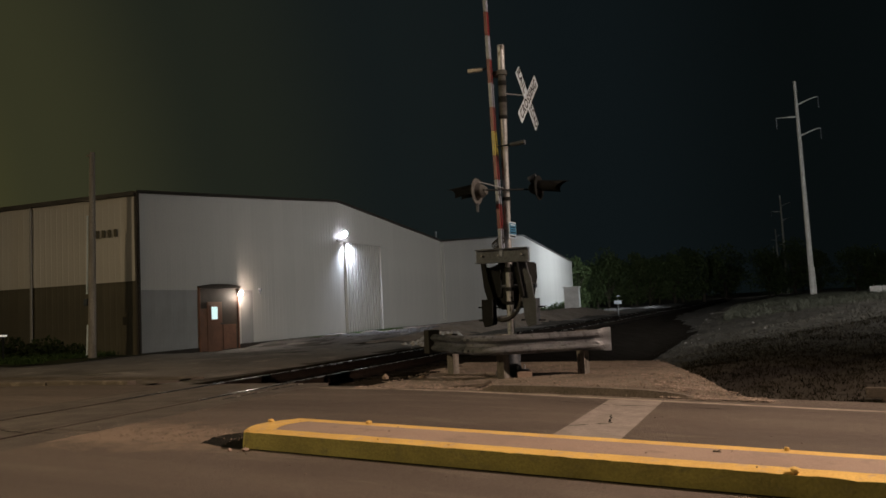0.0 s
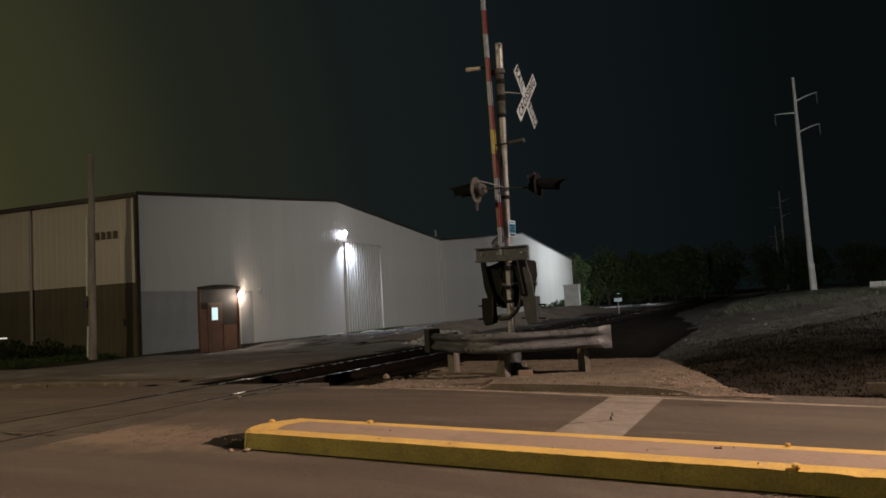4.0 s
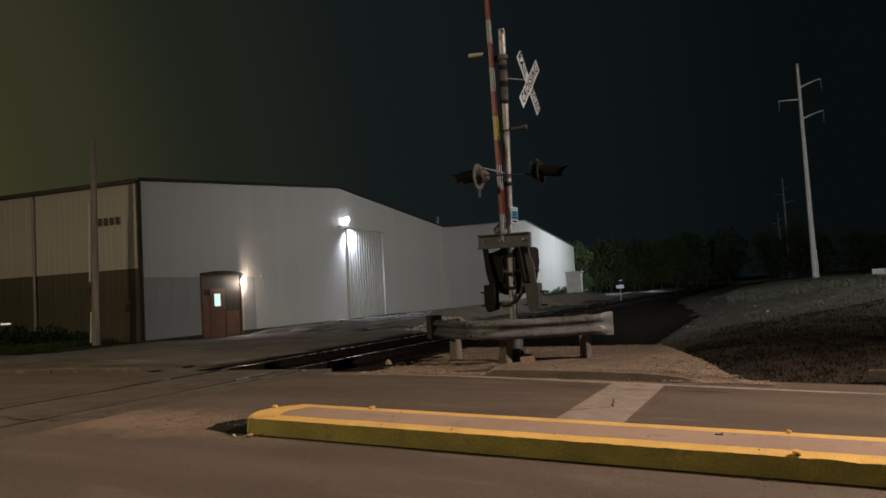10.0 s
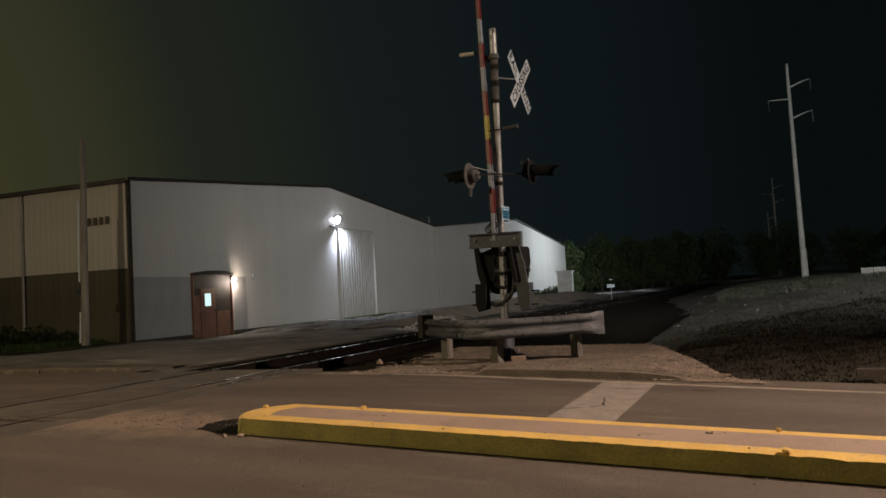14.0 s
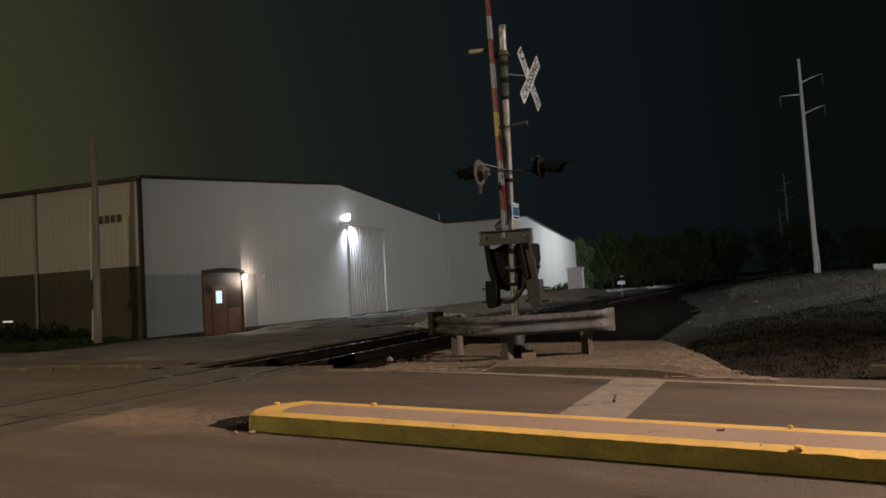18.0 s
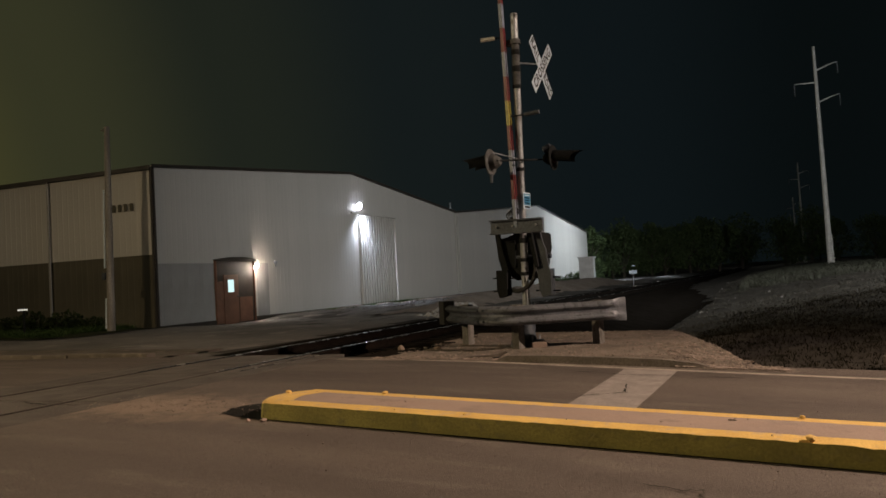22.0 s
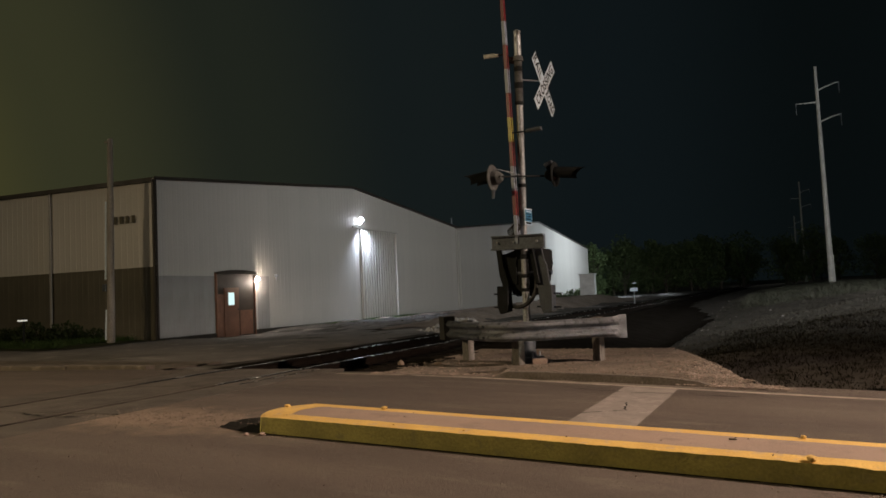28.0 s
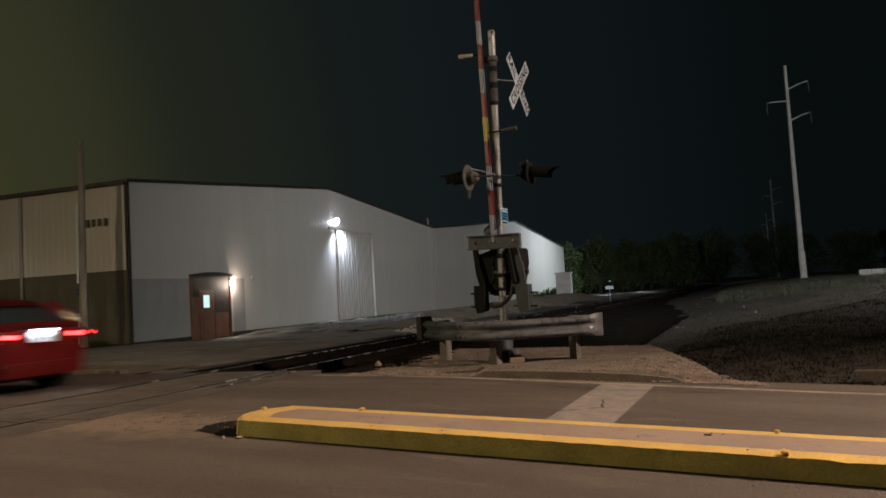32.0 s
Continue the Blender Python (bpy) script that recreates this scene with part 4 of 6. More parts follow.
        for k in range(4):
            bm.faces.new((va[k], va[(k + 1) % 4], vb[(k + 1) % 4], vb[k]))
        bmesh.ops.bevel(bm, geom=bm.edges[:], offset=0.006, segments=1, affect="EDGES")
        red = i % 2 == 1
        # one white band takes the yellow tint of lamplight
        amber = not red and 3.5 < a < 4.1
        part("arm_section", bm, ARM_RED if red else (ARM_LIT_YELLOW if amber else ARM_WHITE), sg, "red band of the gate arm" if red else ("white band of the gate arm, yellow lamplight in its colour" if amber else "white band of the gate arm"))
    bm = bmesh.new()
    tube(bm, [centre(h) + Vector((0.037, -0.02, 0)) for h in (2.1, 3.0, 3.8, 4.6, 5.15)], 0.007, 6)
    part("arm_cable", bm, RUBBER, sg, "thin cable along the gate arm")
    # lamps on the arm
    for h, a, b in ((5.14, -0.30, -0.56), (3.80, 0.16, 0.42)):
        c = centre(h)
        bm = bmesh.new()
        rod(bm, c, (a, c.y, h), 0.014, 0.014, 8)
        part("arm_lamp_mount", bm, BLACK, sg)
        bm = bmesh.new()
        rod(bm, (a, c.y, h), (b, c.y, h + 0.015), 0.032, 0.038, 14)
        # lower lamp takes a darker grey, standing for its lack of light
        part("arm_lamp", bm, POLE_GREY if b < 0 else CAST, sg, "small grey gate arm lamp", True)
    # flashing light units: two back to back at each end of a cross arm
    bm = bmesh.new()
    rod(bm, (-0.05, -0.80, 2.99), (0.25, 0.62, 3.13), 0.014, 0.014, 10)
    part("light_arm", bm, BLACK, sg, "black cross arm of the flashing lights", True)
    for yy, zz, sx, shift in ((-0.72, 2.99, -1, 0.0), (0.50, 3.13, 1, 0.20)):
        for off in (sx * shift,):
            # left unit greyer as lit, right one black as a silhouette, by colour alone
            back = POLE_DARK if sx < 0 else BLACK
            bm = bmesh.new()
            rod(bm, (off + sx * 0.19, yy, zz), (off + sx * 0.205, yy, zz), 0.21, 0.21, 28)
            part("background_disc", bm, back, sg, "round target board of a flashing light", True)
            bm = bmesh.new()
            rod(bm, (off + sx * 0.03, yy, zz), (off + sx * 0.10, yy, zz), 0.06, 0.11, 16)
            rod(bm, (off + sx * 0.10, yy, zz), (off + sx * 0.19, yy, zz), 0.11, 0.12, 16)
            part("light_housing", bm, POLE_DARK if sx < 0 else BLACK, sg, "lamp housing", True)
            bm = bmesh.new()
            rod(bm, (off + sx * 0.206, yy, zz), (off + sx * 0.22, yy, zz), 0.105, 0.10, 20)
            part("lens", bm, LENS_RED, sg, "unlit red lens", True)
            bm = bmesh.new()
            rings = []
            for k in range(6):
                f = k / 5
                ring = []
                for j in range(13):
                    a = radians(-20 + 220 * j / 12)
                    reach = 0.21 + (0.54 - 0.22 * abs(math.cos(a))) * f
                    ring.append(bm.verts.new((off + sx * reach, yy + (0.13 - 0.01 * f) * math.cos(a), zz + (0.13 - 0.01 * f) * math.sin(a) - 0.05 * f)))
                rings.append(ring)
            for ra, rb in zip(rings, rings[1:]):
                for j in range(12):
                    bm.faces.new((ra[j], ra[j + 1], rb[j + 1], rb[j]))
            bmesh.ops.solidify(bm, geom=bm.faces[:], thickness=0.006)
            part("visor", bm, BLACK, sg, "black lamp visor", True)
    bm = bmesh.new()
    rod(bm, (-0.16, -0.72, 3.14), (-0.02, -0.05, 3.10), 0.009, 0.009, 6)
    part("conduit", bm, GALV, sg, "thin conduit to the lights")
    bm = bmesh.new()
    rod(bm, (0.24, 0.50, 3.27), (0.36, 0.50, 3.33), 0.07, 0.055, 12)
    part("sight_hood", bm, CAST, sg, "grey cap over the lamp", True)
    bm = bmesh.new()
    rod(bm, (-0.197, -0.72, 2.66), (-0.197, -0.72, 2.80), 0.022, 0.03, 8)
    part("drain_plug", bm, CAST, sg)
    # crossbuck on its bracket, faces along the road
    cb = new("crossbuck")
    cb.parent = sg
    cb.matrix_basis = pose(0.08, 0.93, 4.80, 0, 0, 90)
    tagged(cb, "white crossbuck sign with black lettering")
    bm = bmesh.new()
    rod(bm, (-0.93, 0.05, -0.10), (-0.06, 0.03, 0.06), 0.012, 0.012, 8)
    part("bracket", bm, GALV, cb, "thin steel sign bracket")
    for ang, yoff, spots in ((-45, -0.004, ((-0.375, "RAIL"), (0.375, "ROAD"))), (45, -0.022, ((0, "CROSSING"),))):
        rot = Matrix.Rotation(radians(-ang), 4, "Y")
        bm = bmesh.new()
        box(bm, (0, yoff, 0), (1.219, 0.006, 0.229), rot)
        blade = part("blade", bm, SIGN_WHITE, cb, "white reflective crossbuck blade")
        for sx, word in spots:
            me = text_mesh(word, 0.235, SIGN_BLACK)
            xs = [v.co.x for v in me.vertices]
            wide, mid = (max(xs) - min(xs)) / (1.08 if len(word) > 4 else 0.43), (max(xs) + min(xs)) / 2
            for v in me.vertices:
                v.co.x = (v.co.x - mid) / wide
            ob = new("lettering", me)
            ob.parent = blade
            ob.matrix_basis = Matrix.Translation((0, yoff - 0.006, 0)) @ rot @ Matrix.Translation((sx, 0, 0)) @ Matrix.Rotation(radians(90), 4, "X")
            tagged(ob, "black sign lettering")
    # small blue notice
    nt = new("notice_sign")
    nt.parent = sg
    nt.matrix_basis = pose(0.065, 0.06, 2.40, 0, 0, 90)
    tagged(nt, "small blue and white notice plate on the mast")
    bm = bmesh.new()
    box(bm, (0, 0, 0), (0.30, 0.005, 0.27), None, 0.0)
    part("plate", bm, SIGN_WHITE, nt, "white bordered notice plate")
    bm = bmesh.new()
    box(bm, (0, -0.005, 0.02), (0.27, 0.003, 0.19))
    part("blue_field", bm, SIGN_BLUE, nt, "blue notice field")
    for zz, ww in ((0.085, 0.20), (0.045, 0.22), (0.005, 0.16), (-0.04, 0.22)):
        bm = bmesh.new()
        box(bm, (0, -0.008, zz), (ww, 0.002, 0.016))
        part("text_bar", bm, SIGN_BLACK if zz < 0.06 else SIGN_WHITE, nt)
    bm = bmesh.new()
    box(bm, (0, -0.005, -0.105), (0.22, 0.002, 0.03))
    part("text_bar", bm, SIGN_BLACK, nt)


signal()


# ---- guard rail round the signal ----
def guard_rail():
    gr = thing("guard_rail", Matrix(), "short bowed steel guard rail on timber posts by the signal", "guard rail")
    ctrl = [Vector(p) for p in ((-7.15, 12.95), (-6.75, 12.50), (-6.25, 12.02), (-5.72, 11.62), (-5.2, 11.42), (-4.72, 11.66), (-4.3, 12.0), (-4.02, 12.22), (-3.84, 12.40))]
    # w-beam profile: (out, height)
    prof = [(0.0, 0.155), (0.035, 0.15), (0.08, 0.105), (0.08, 0.075), (0.012, 0.02), (0.012, -0.02), (0.08, -0.075), (0.08, -0.105), (0.035, -0.15), (0.0, -0.155)]
    path = []
    for i in range(len(ctrl) - 1):
        p0, p1, p2, p3 = ctrl[max(i - 1, 0)], ctrl[i], ctrl[i + 1], ctrl[min(i + 2, len(ctrl) - 1)]
        for k in range(4):
            t = k / 4
            path.append(0.5 * ((2 * p1) + (p2 - p0) * t + (2 * p0 - 5 * p1 + 4 * p2 - p3) * t * t + (3 * p1 - p0 - 3 * p2 + p3) * t ** 3))
    path.append(ctrl[-1])

    def beam(a, b, lift, mat, name, label):
        bm, rings = bmesh.new(), []
        for i in range(a, b + 1):
            d = (path[min(i + 1, len(path) - 1)] - path[max(i - 1, 0)]).normalized()
            n = Vector((d.y, -d.x))
            rings.append([bm.verts.new((path[i].x + n.x * (o + lift), path[i].y + n.y * (o + lift), 0.64 + h)) for o, h in prof])
        for ra, rb in zip(rings, rings[1:]):
            for j in range(len(prof) - 1):
                bm.faces.new((ra[j], ra[j + 1], rb[j + 1], rb[j]))
        bmesh.ops.solidify(bm, geom=bm.faces[:], thickness=0.004)
        return part(name, bm, mat, gr, label, True)

    beam(3, 13, 0.0, GALV_SHADED, "beam", "galvanised w-beam turned away, shade in its darker colour")
    beam(12, 32, 0.006, GALV, "beam", "galvanised w-beam facing the road")
    n = len(path)
    d = (path[-1] - path[-3]).normalized()
    out = Vector((d.y, -d.x))
    # flared end shoe: the folds run out into a flat plate
    bm = bmesh.new()
    a, rings = path[-1], []
    for along, fold, tall in ((-0.10, 1.08, 1.02), (0.04, 0.95, 1.04), (0.12, 0.45, 1.12), (0.18, 0.12, 1.2), (0.30, 0.08, 1.22)):
        q = a + d * along
        rings.append([bm.verts.new((q.x + out.x * (o * fold + 0.012), q.y + out.y * (o * fold + 0.012), 0.64 + h * tall)) for o, h in prof])
    for ra, rb in zip(rings, rings[1:]):
        for k in range(len(prof) - 1):
            bm.faces.new((ra[k], ra[k + 1], rb[k + 1], rb[k]))
    bmesh.ops.solidify(bm, geom=bm.faces[:], thickness=0.006)
    part("end_shoe", bm, GALV, gr, "flat flared end shoe")
    for px, py in ((-6.45, 12.50), (-5.15, 11.72), (-4.06, 12.46)):
        rnd = random.Random(int(px * 10))
        bm = bmesh.new()
        box(bm, (px, py, 0.35), (0.13, 0.18, 0.90), Matrix.Rotation(radians(-8), 4, "Z"), 0.008)
        part("post", bm, TIMBER_POST, gr, "grey timber post")
    bm = bmesh.new()
    box(bm, (-6.98, 12.72, 0.66), (0.24, 0.22, 0.42), Matrix.Rotation(radians(-40), 4, "Z"), 0.01)
    part("end_block", bm, RUBBER, gr, "dark timber end block")
    for s in (12, 13):
        for h in (0.09, -0.09):
            p = path[s]
            dd = (path[s + 1] - path[s - 1]).normalized()
            nn = Vector((dd.y, -dd.x))
            bm = bmesh.new()
            rod(bm, (p.x + nn.x * 0.085, p.y + nn.y * 0.085, 0.64 + h), (p.x + nn.x * 0.11, p.y + nn.y * 0.11, 0.64 + h), 0.018, 0.018, 8)
            part("bolt", bm, CAST, gr)


guard_rail()


# ---- kerbs and stones ----
def far_kerb():
    kb = thing("kerb", Matrix(), "short concrete kerb at the foot of the gravel shoulder", "kerb")
    bm = bmesh.new()
    xs = [-4.85, -4.6, -4.0, -3.0, -2.5, -2.05, -1.75]
    tops = [0.0, 0.085, 0.10, 0.10, 0.095, 0.06, -0.02]
    f0 = [bm.verts.new((x, 10.03, lane_z(x) - 0.03)) for x in xs]
    f1 = [bm.verts.new((x, 10.06, lane_z(x) + t)) for x, t in zip(xs, tops)]
    b1 = [bm.verts.new((x, 10.15, lane_z(x) + t + 0.004)) for x, t in zip(xs, tops)]
    b0 = [bm.verts.new((x, 10.22, lane_z(x) - 0.06)) for x in xs]
    for a, b in ((f0, f1), (f1, b1), (b1, b0)):
        for i in range(len(xs) - 1):
            bm.faces.new((a[i], a[i + 1], b[i + 1], b[i]))
    part("kerb_stone", bm, KERB_GREY, kb)
    kw = thing("kerb", Matrix(), "low worn concrete kerb with a strip of pavement", "kerb")
    for i in range(14):
        x1 = -12.5 - i * 2.4
        x0 = x1 - 2.38
        y = 10.75 - 0.015 * i
        bm = bmesh.new()
        box(bm, ((x0 + x1) / 2, y, lane_z((x0 + x1) / 2) + (-0.02 if i else -0.03)), (2.38, 0.22, 0.17), None, 0.03)
        part("kerb_stone", bm, DIRTY, kw)
    bm = bmesh.new()
    box(bm, (-28, 11.8, 0.0), (31, 1.7, 0.10), None, 0.02)
    part("pavement_slab", bm, DIRTY, kw, "brownish concrete pavement strip")


far_kerb()
rnd = random.Random(21)
pts, sizes = [], []
for _ in range(5200):
    x, y = rnd.uniform(-7.6, -0.9), rnd.uniform(10.0, 15.2)
    if rnd.random() < 0.45:
        y = 10.05 + abs(rnd.gauss(0, 0.35))
    if x - track_x(y) > 2.5 and x < np.interp(y, (9.8, 12.56, 14.75, 16), (-0.85, -2.1, -3.0, -4.2)):
        pts.append((x, y, max(land_z(x, y), lane_z(x) if y < 10.3 else -9) + 0.018))
        sizes.append(rnd.choice((0.006, 0.008, 0.011, 0.014, 0.02)))
for _ in range(1900):
    y = 10.0 + 2.4 * rnd.random() ** 1.5
    x = -1.0 - 1.3 * rnd.random() ** 1.3 - 0.35 * (y - 10)
    if rnd.random() < 0.12:
        x, y = rnd.uniform(-4.6, -2.0), 10.28 + abs(rnd.gauss(0, 0.12))
    if x < np.interp(y, (9.8, 12.56, 14.75), (-0.8, -2.0, -2.9)):
        pts.append((x, y, max(land_z(x, y), lane_z(x) if y < 10.3 else -9) + 0.02))
        sizes.append(rnd.choice((0.008, 0.011, 0.014, 0.02)))
stones("shoulder_stones", pts, sizes, PEBBLE, "loose pale gravel on the shoulder", "gravel", rnd)
pts, sizes = [], []
for _ in range(420):
    x, y = -6.3 + rnd.gauss(0, 0.75), 6.0 + rnd.gauss(0, 0.28)
    if x < -5.25:
        pts.append((x, y, lane_z(x) + 0.005))
        sizes.append(rnd.choice((0.004, 0.005, 0.007, 0.011, 0.015)))
for _ in range(260):
    x, y = rnd.uniform(-9, 3), rnd.uniform(2.6, 9.9)
    if not (5.4 < y < 6.5 and x > -5.3):
        pts.append((x, y, lane_z(x) + 0.004))
        sizes.append(rnd.choice((0.004, 0.006, 0.009)))
for _ in range(170):
    x, y = rnd.uniform(-5.0, 2.2), 5.49 - abs(rnd.gauss(0, 0.10))
    pts.append((x, y, lane_z(x) + 0.005))
    sizes.append(rnd.choice((0.003, 0.004, 0.006, 0.008)))
for _ in range(35):
    x, y = rnd.uniform(-4.9, 2.5), rnd.uniform(5.6, 6.25)
    pts.append((x, y, lane_z(x) + 0.163))
    sizes.append(rnd.choice((0.004, 0.006, 0.01)))
for _ in range(5200):
    x, y = -6.5 + rnd.gauss(0, 0.9), 6.0 + rnd.gauss(0, 0.36)
    if x < -5.2 or y < 5.5:
        pts.append((x, y, lane_z(x) + 0.002))
        sizes.append(rnd.choice((0.002, 0.003, 0.0035)))
for _ in range(900):
    x, y = rnd.uniform(-6, 2.5), rnd.uniform(2.4, 5.45)
    pts.append((x, y, lane_z(x) + 0.003))
    sizes.append(rnd.choice((0.002, 0.003, 0.004, 0.006)))
stones("road_grit", pts, sizes, PEBBLE, "loose grit scattered on the road by the median", "grit", rnd)
for x, y, r in ((-7.30, 11.60, 0.07), (-6.65, 11.73, 0.06), (-4.92, 5.44, 0.035), (-5.06, 5.40, 0.025)):
    bm = bmesh.new()
    z = (land_z(x, y) if y > 10 else lane_z(x)) + r * 0.45
    rock(bm, (x, y, z), r, rnd)
    tagged(new("stone", finish(bm, "stone", CONCRETE)), "pale broken lump of concrete on the ground", "stone", "loose stones")


def patch(name, cx, cy, rx, ry, mat, label, lift=0.004):
    bm = bmesh.new()
    ring = []
    for k in range(26):
        a = k / 26 * math.tau
        f = 1 + 0.16 * noise.noise((math.cos(a) * 2 + cx, math.sin(a) * 2 + cy, 1))
        x, y = cx + rx * f * math.cos(a), cy + ry * f * math.sin(a)
        ring.append(bm.verts.new((x, y, lane_z(x) + lift)))
    bm.faces.new(ring)
    tagged(new(name, finish(bm, name, mat)), label, "road patch", kind="structure")


def nose_hole_and_shadow():
    """Broken asphalt round the nose and the nose's shadow, painted black, pointed on the near side."""
    corners = [(-5.61, 5.62), (-5.74, 5.86), (-5.73, 6.08), (-5.60, 6.26), (-5.10, 6.30), (-4.97, 5.50), (-5.24, 5.53)]
    bm, ring = bmesh.new(), []
    for (xa, ya), (xb, yb) in zip(corners, corners[1:] + corners[:1]):
        for f in (0.0, 0.25, 0.5, 0.75):
            x, y = xa + (xb - xa) * f, ya + (yb - ya) * f
            x += 0.03 * noise.noise((x * 9, y * 9, 1))
            y += 0.03 * noise.noise((x * 9, y * 9, 5))
            ring.append(bm.verts.new((x, y, lane_z(x) + 0.006)))
    bm.faces.new(ring)
    tagged(new("road_patch", finish(bm, "road_patch", SEAL)), "black broken hole in the asphalt and painted shadow at the nose of the median", "road patch", kind="structure")


nose_hole_and_shadow()



def crack(points, width, label="dark ragged crack in the asphalt"):
    bm, a, b = bmesh.new(), [], []
    rr = random.Random(int(points[0][0] * 100))
    fine = []
    for (x0, y0), (x1, y1) in zip(points, points[1:]):
        for k in range(7):
            f = k / 7
            fine.append((x0 + (x1 - x0) * f + rr.uniform(-0.025, 0.025), y0 + (y1 - y0) * f + rr.uniform(-0.025, 0.025)))
    fine.append(points[-1])
    for i, (x, y) in enumerate(fine):
        nx, ny = fine[min(i + 1, len(fine) - 1)][0] - fine[max(i - 1, 0)][0], fine[min(i + 1, len(fine) - 1)][1] - fine[max(i - 1, 0)][1]
        ln = math.hypot(nx, ny) or 1
        w = width * rr.uniform(0.3, 1.1) * (0.2 if i in (0, len(fine) - 1) else 1)
        a.append(bm.verts.new((x - ny / ln * w, y + nx / ln * w, lane_z(x) + 0.009)))
        b.append(bm.verts.new((x + ny / ln * w, y - nx / ln * w, lane_z(x) + 0.009)))
    for i in range(len(fine) - 1):
        bm.faces.new((a[i], a[i + 1], b[i + 1], b[i]))
    tagged(new("road_crack", finish(bm, "road_crack", SEAL)), label, "road crack", kind="structure")


crack([(-1.35, 4.72), (-1.1, 4.66), (-0.95, 4.70)], 0.007)
crack([(-1.0, 4.75), (-0.92, 4.5), (-1.0, 4.3)], 0.005)
crack([(-8.9, 5.75), (-8.3, 5.62), (-7.75, 5.7)], 0.020, "dark seam in the asphalt beside the track")
crack([(-3.4, 9.35), (-2.7, 9.22), (-2.1, 9.3)], 0.012)
crack([(-2.75, 7.6), (-2.35, 7.95), (-2.5, 8.5)], 0.012)
crack([(-1.9, 9.25), (-1.4, 9.28)], 0.02)
bm = bmesh.new()
prism(bm, [(-0.30, 0.0), (0.22, 0.0), (0.33, 0.055), (0.30, 0.075), (0.18, 0.03), (-0.28, 0.022)], 0.10, Matrix.Translation((-5.1, 10.38, lane_z(-5.1) + 0.012)) @ Matrix.Rotation(0.5, 4, "Z"))
tagged(new("broken_board", finish(bm, "broken_board", BARK)), "dark splintered board lying on the gravel by the kerb", "board")
for x, y, a in ((-1.0, 6.0, -0.6),):
    bm = bmesh.new()
    d = Vector((math.cos(a), math.sin(a), 0.06)) * 0.035
    c0 = Vector((x, y, lane_z(x) + 0.172))
    rod(bm, c0 - d, c0 + d, 0.007, 0.004, 5)
    rod(bm, c0, c0 + Vector((0.02, 0.03, 0.01)), 0.004, 0.003, 5)
    tagged(new("twig", finish(bm, "twig", BARK)), "small dry twig lying on the median", "twig")
pts, sizes = [], []
for _ in range(2600):
    p = on_wall(rnd.uniform(9, 44), 0, 0.5 + abs(rnd.gauss(0, 3.2)))
    if p.x < track_x(p.y) - 3.2:
        pts.append((p.x, p.y, yard_z(p.x, p.y) + 0.01))
        sizes.append(rnd.choice((0.02, 0.03, 0.04, 0.06)))
stones("yard_stones", pts, sizes, DIRTY, "loose broken stones over the gravel yard", "gravel", rnd)

# strip of gravel at the wall foot, floodlight painted in by a paler colour
bm = bmesh.new()
rows = []
for k in range(120):
    sl = 12.5 + k * 0.5
    wide = (0.45 + 3.0 * min(1.0, k / 40)) * (1 + 0.35 * noise.noise((sl * 0.5, 1, 4)))
    row = []
    for f in (0.0, 0.35, 0.7, 1.0):
        q = on_wall(sl, 0, 0.55 + wide * f + 0.05 * noise.noise((sl * 2, f * 3, 2)))
        row.append(bm.verts.new((q.x, q.y, yard_z(q.x, q.y) + (0.035 if f < 0.9 else -0.03))))
    rows.append(row)
for a, b in zip(rows, rows[1:]):
    for j in range(3):
        bm.faces.new((a[j], a[j + 1], b[j + 1], b[j]))
tagged(new("gravel_strip", finish(bm, "gravel_strip", FLOODLIT_GRAVEL, True)), "pinkish gravel strip along the warehouse wall, floodlight painted into its pale colour", "gravel", kind="structure")

# rubble beside the track
pts, sizes = [], []
for _ in range(220):
    x, y = -13.4 + rnd.gauss(0, 0.5), 25.6 + rnd.gauss(0, 0.9)
    pts.append((x, y, land_z(x, y) + 0.35 * math.exp(-((x + 13.4) ** 2 + (y - 25.6) ** 2) / 0.6)))
    sizes.append(rnd.uniform(0.05, 0.2))
stones("rubble_heap", pts, sizes, RUBBLE, "heap of broken concrete beside the track", "rubble", rnd)
pts, sizes = [], []
for _ in range(26):
    y = rnd.uniform(30, 58)
    x = track_x(y) + 4.6 + abs(rnd.gauss(0, 1.3))
    pts.append((x, y, land_z(x, y) + 0.02))
    sizes.append(rnd.choice((0.03, 0.04, 0.06, 0.09)))
stones("bank_stones", pts, sizes, RUBBLE, "pale stones strewn at the foot of the grass bank", "stones", rnd)


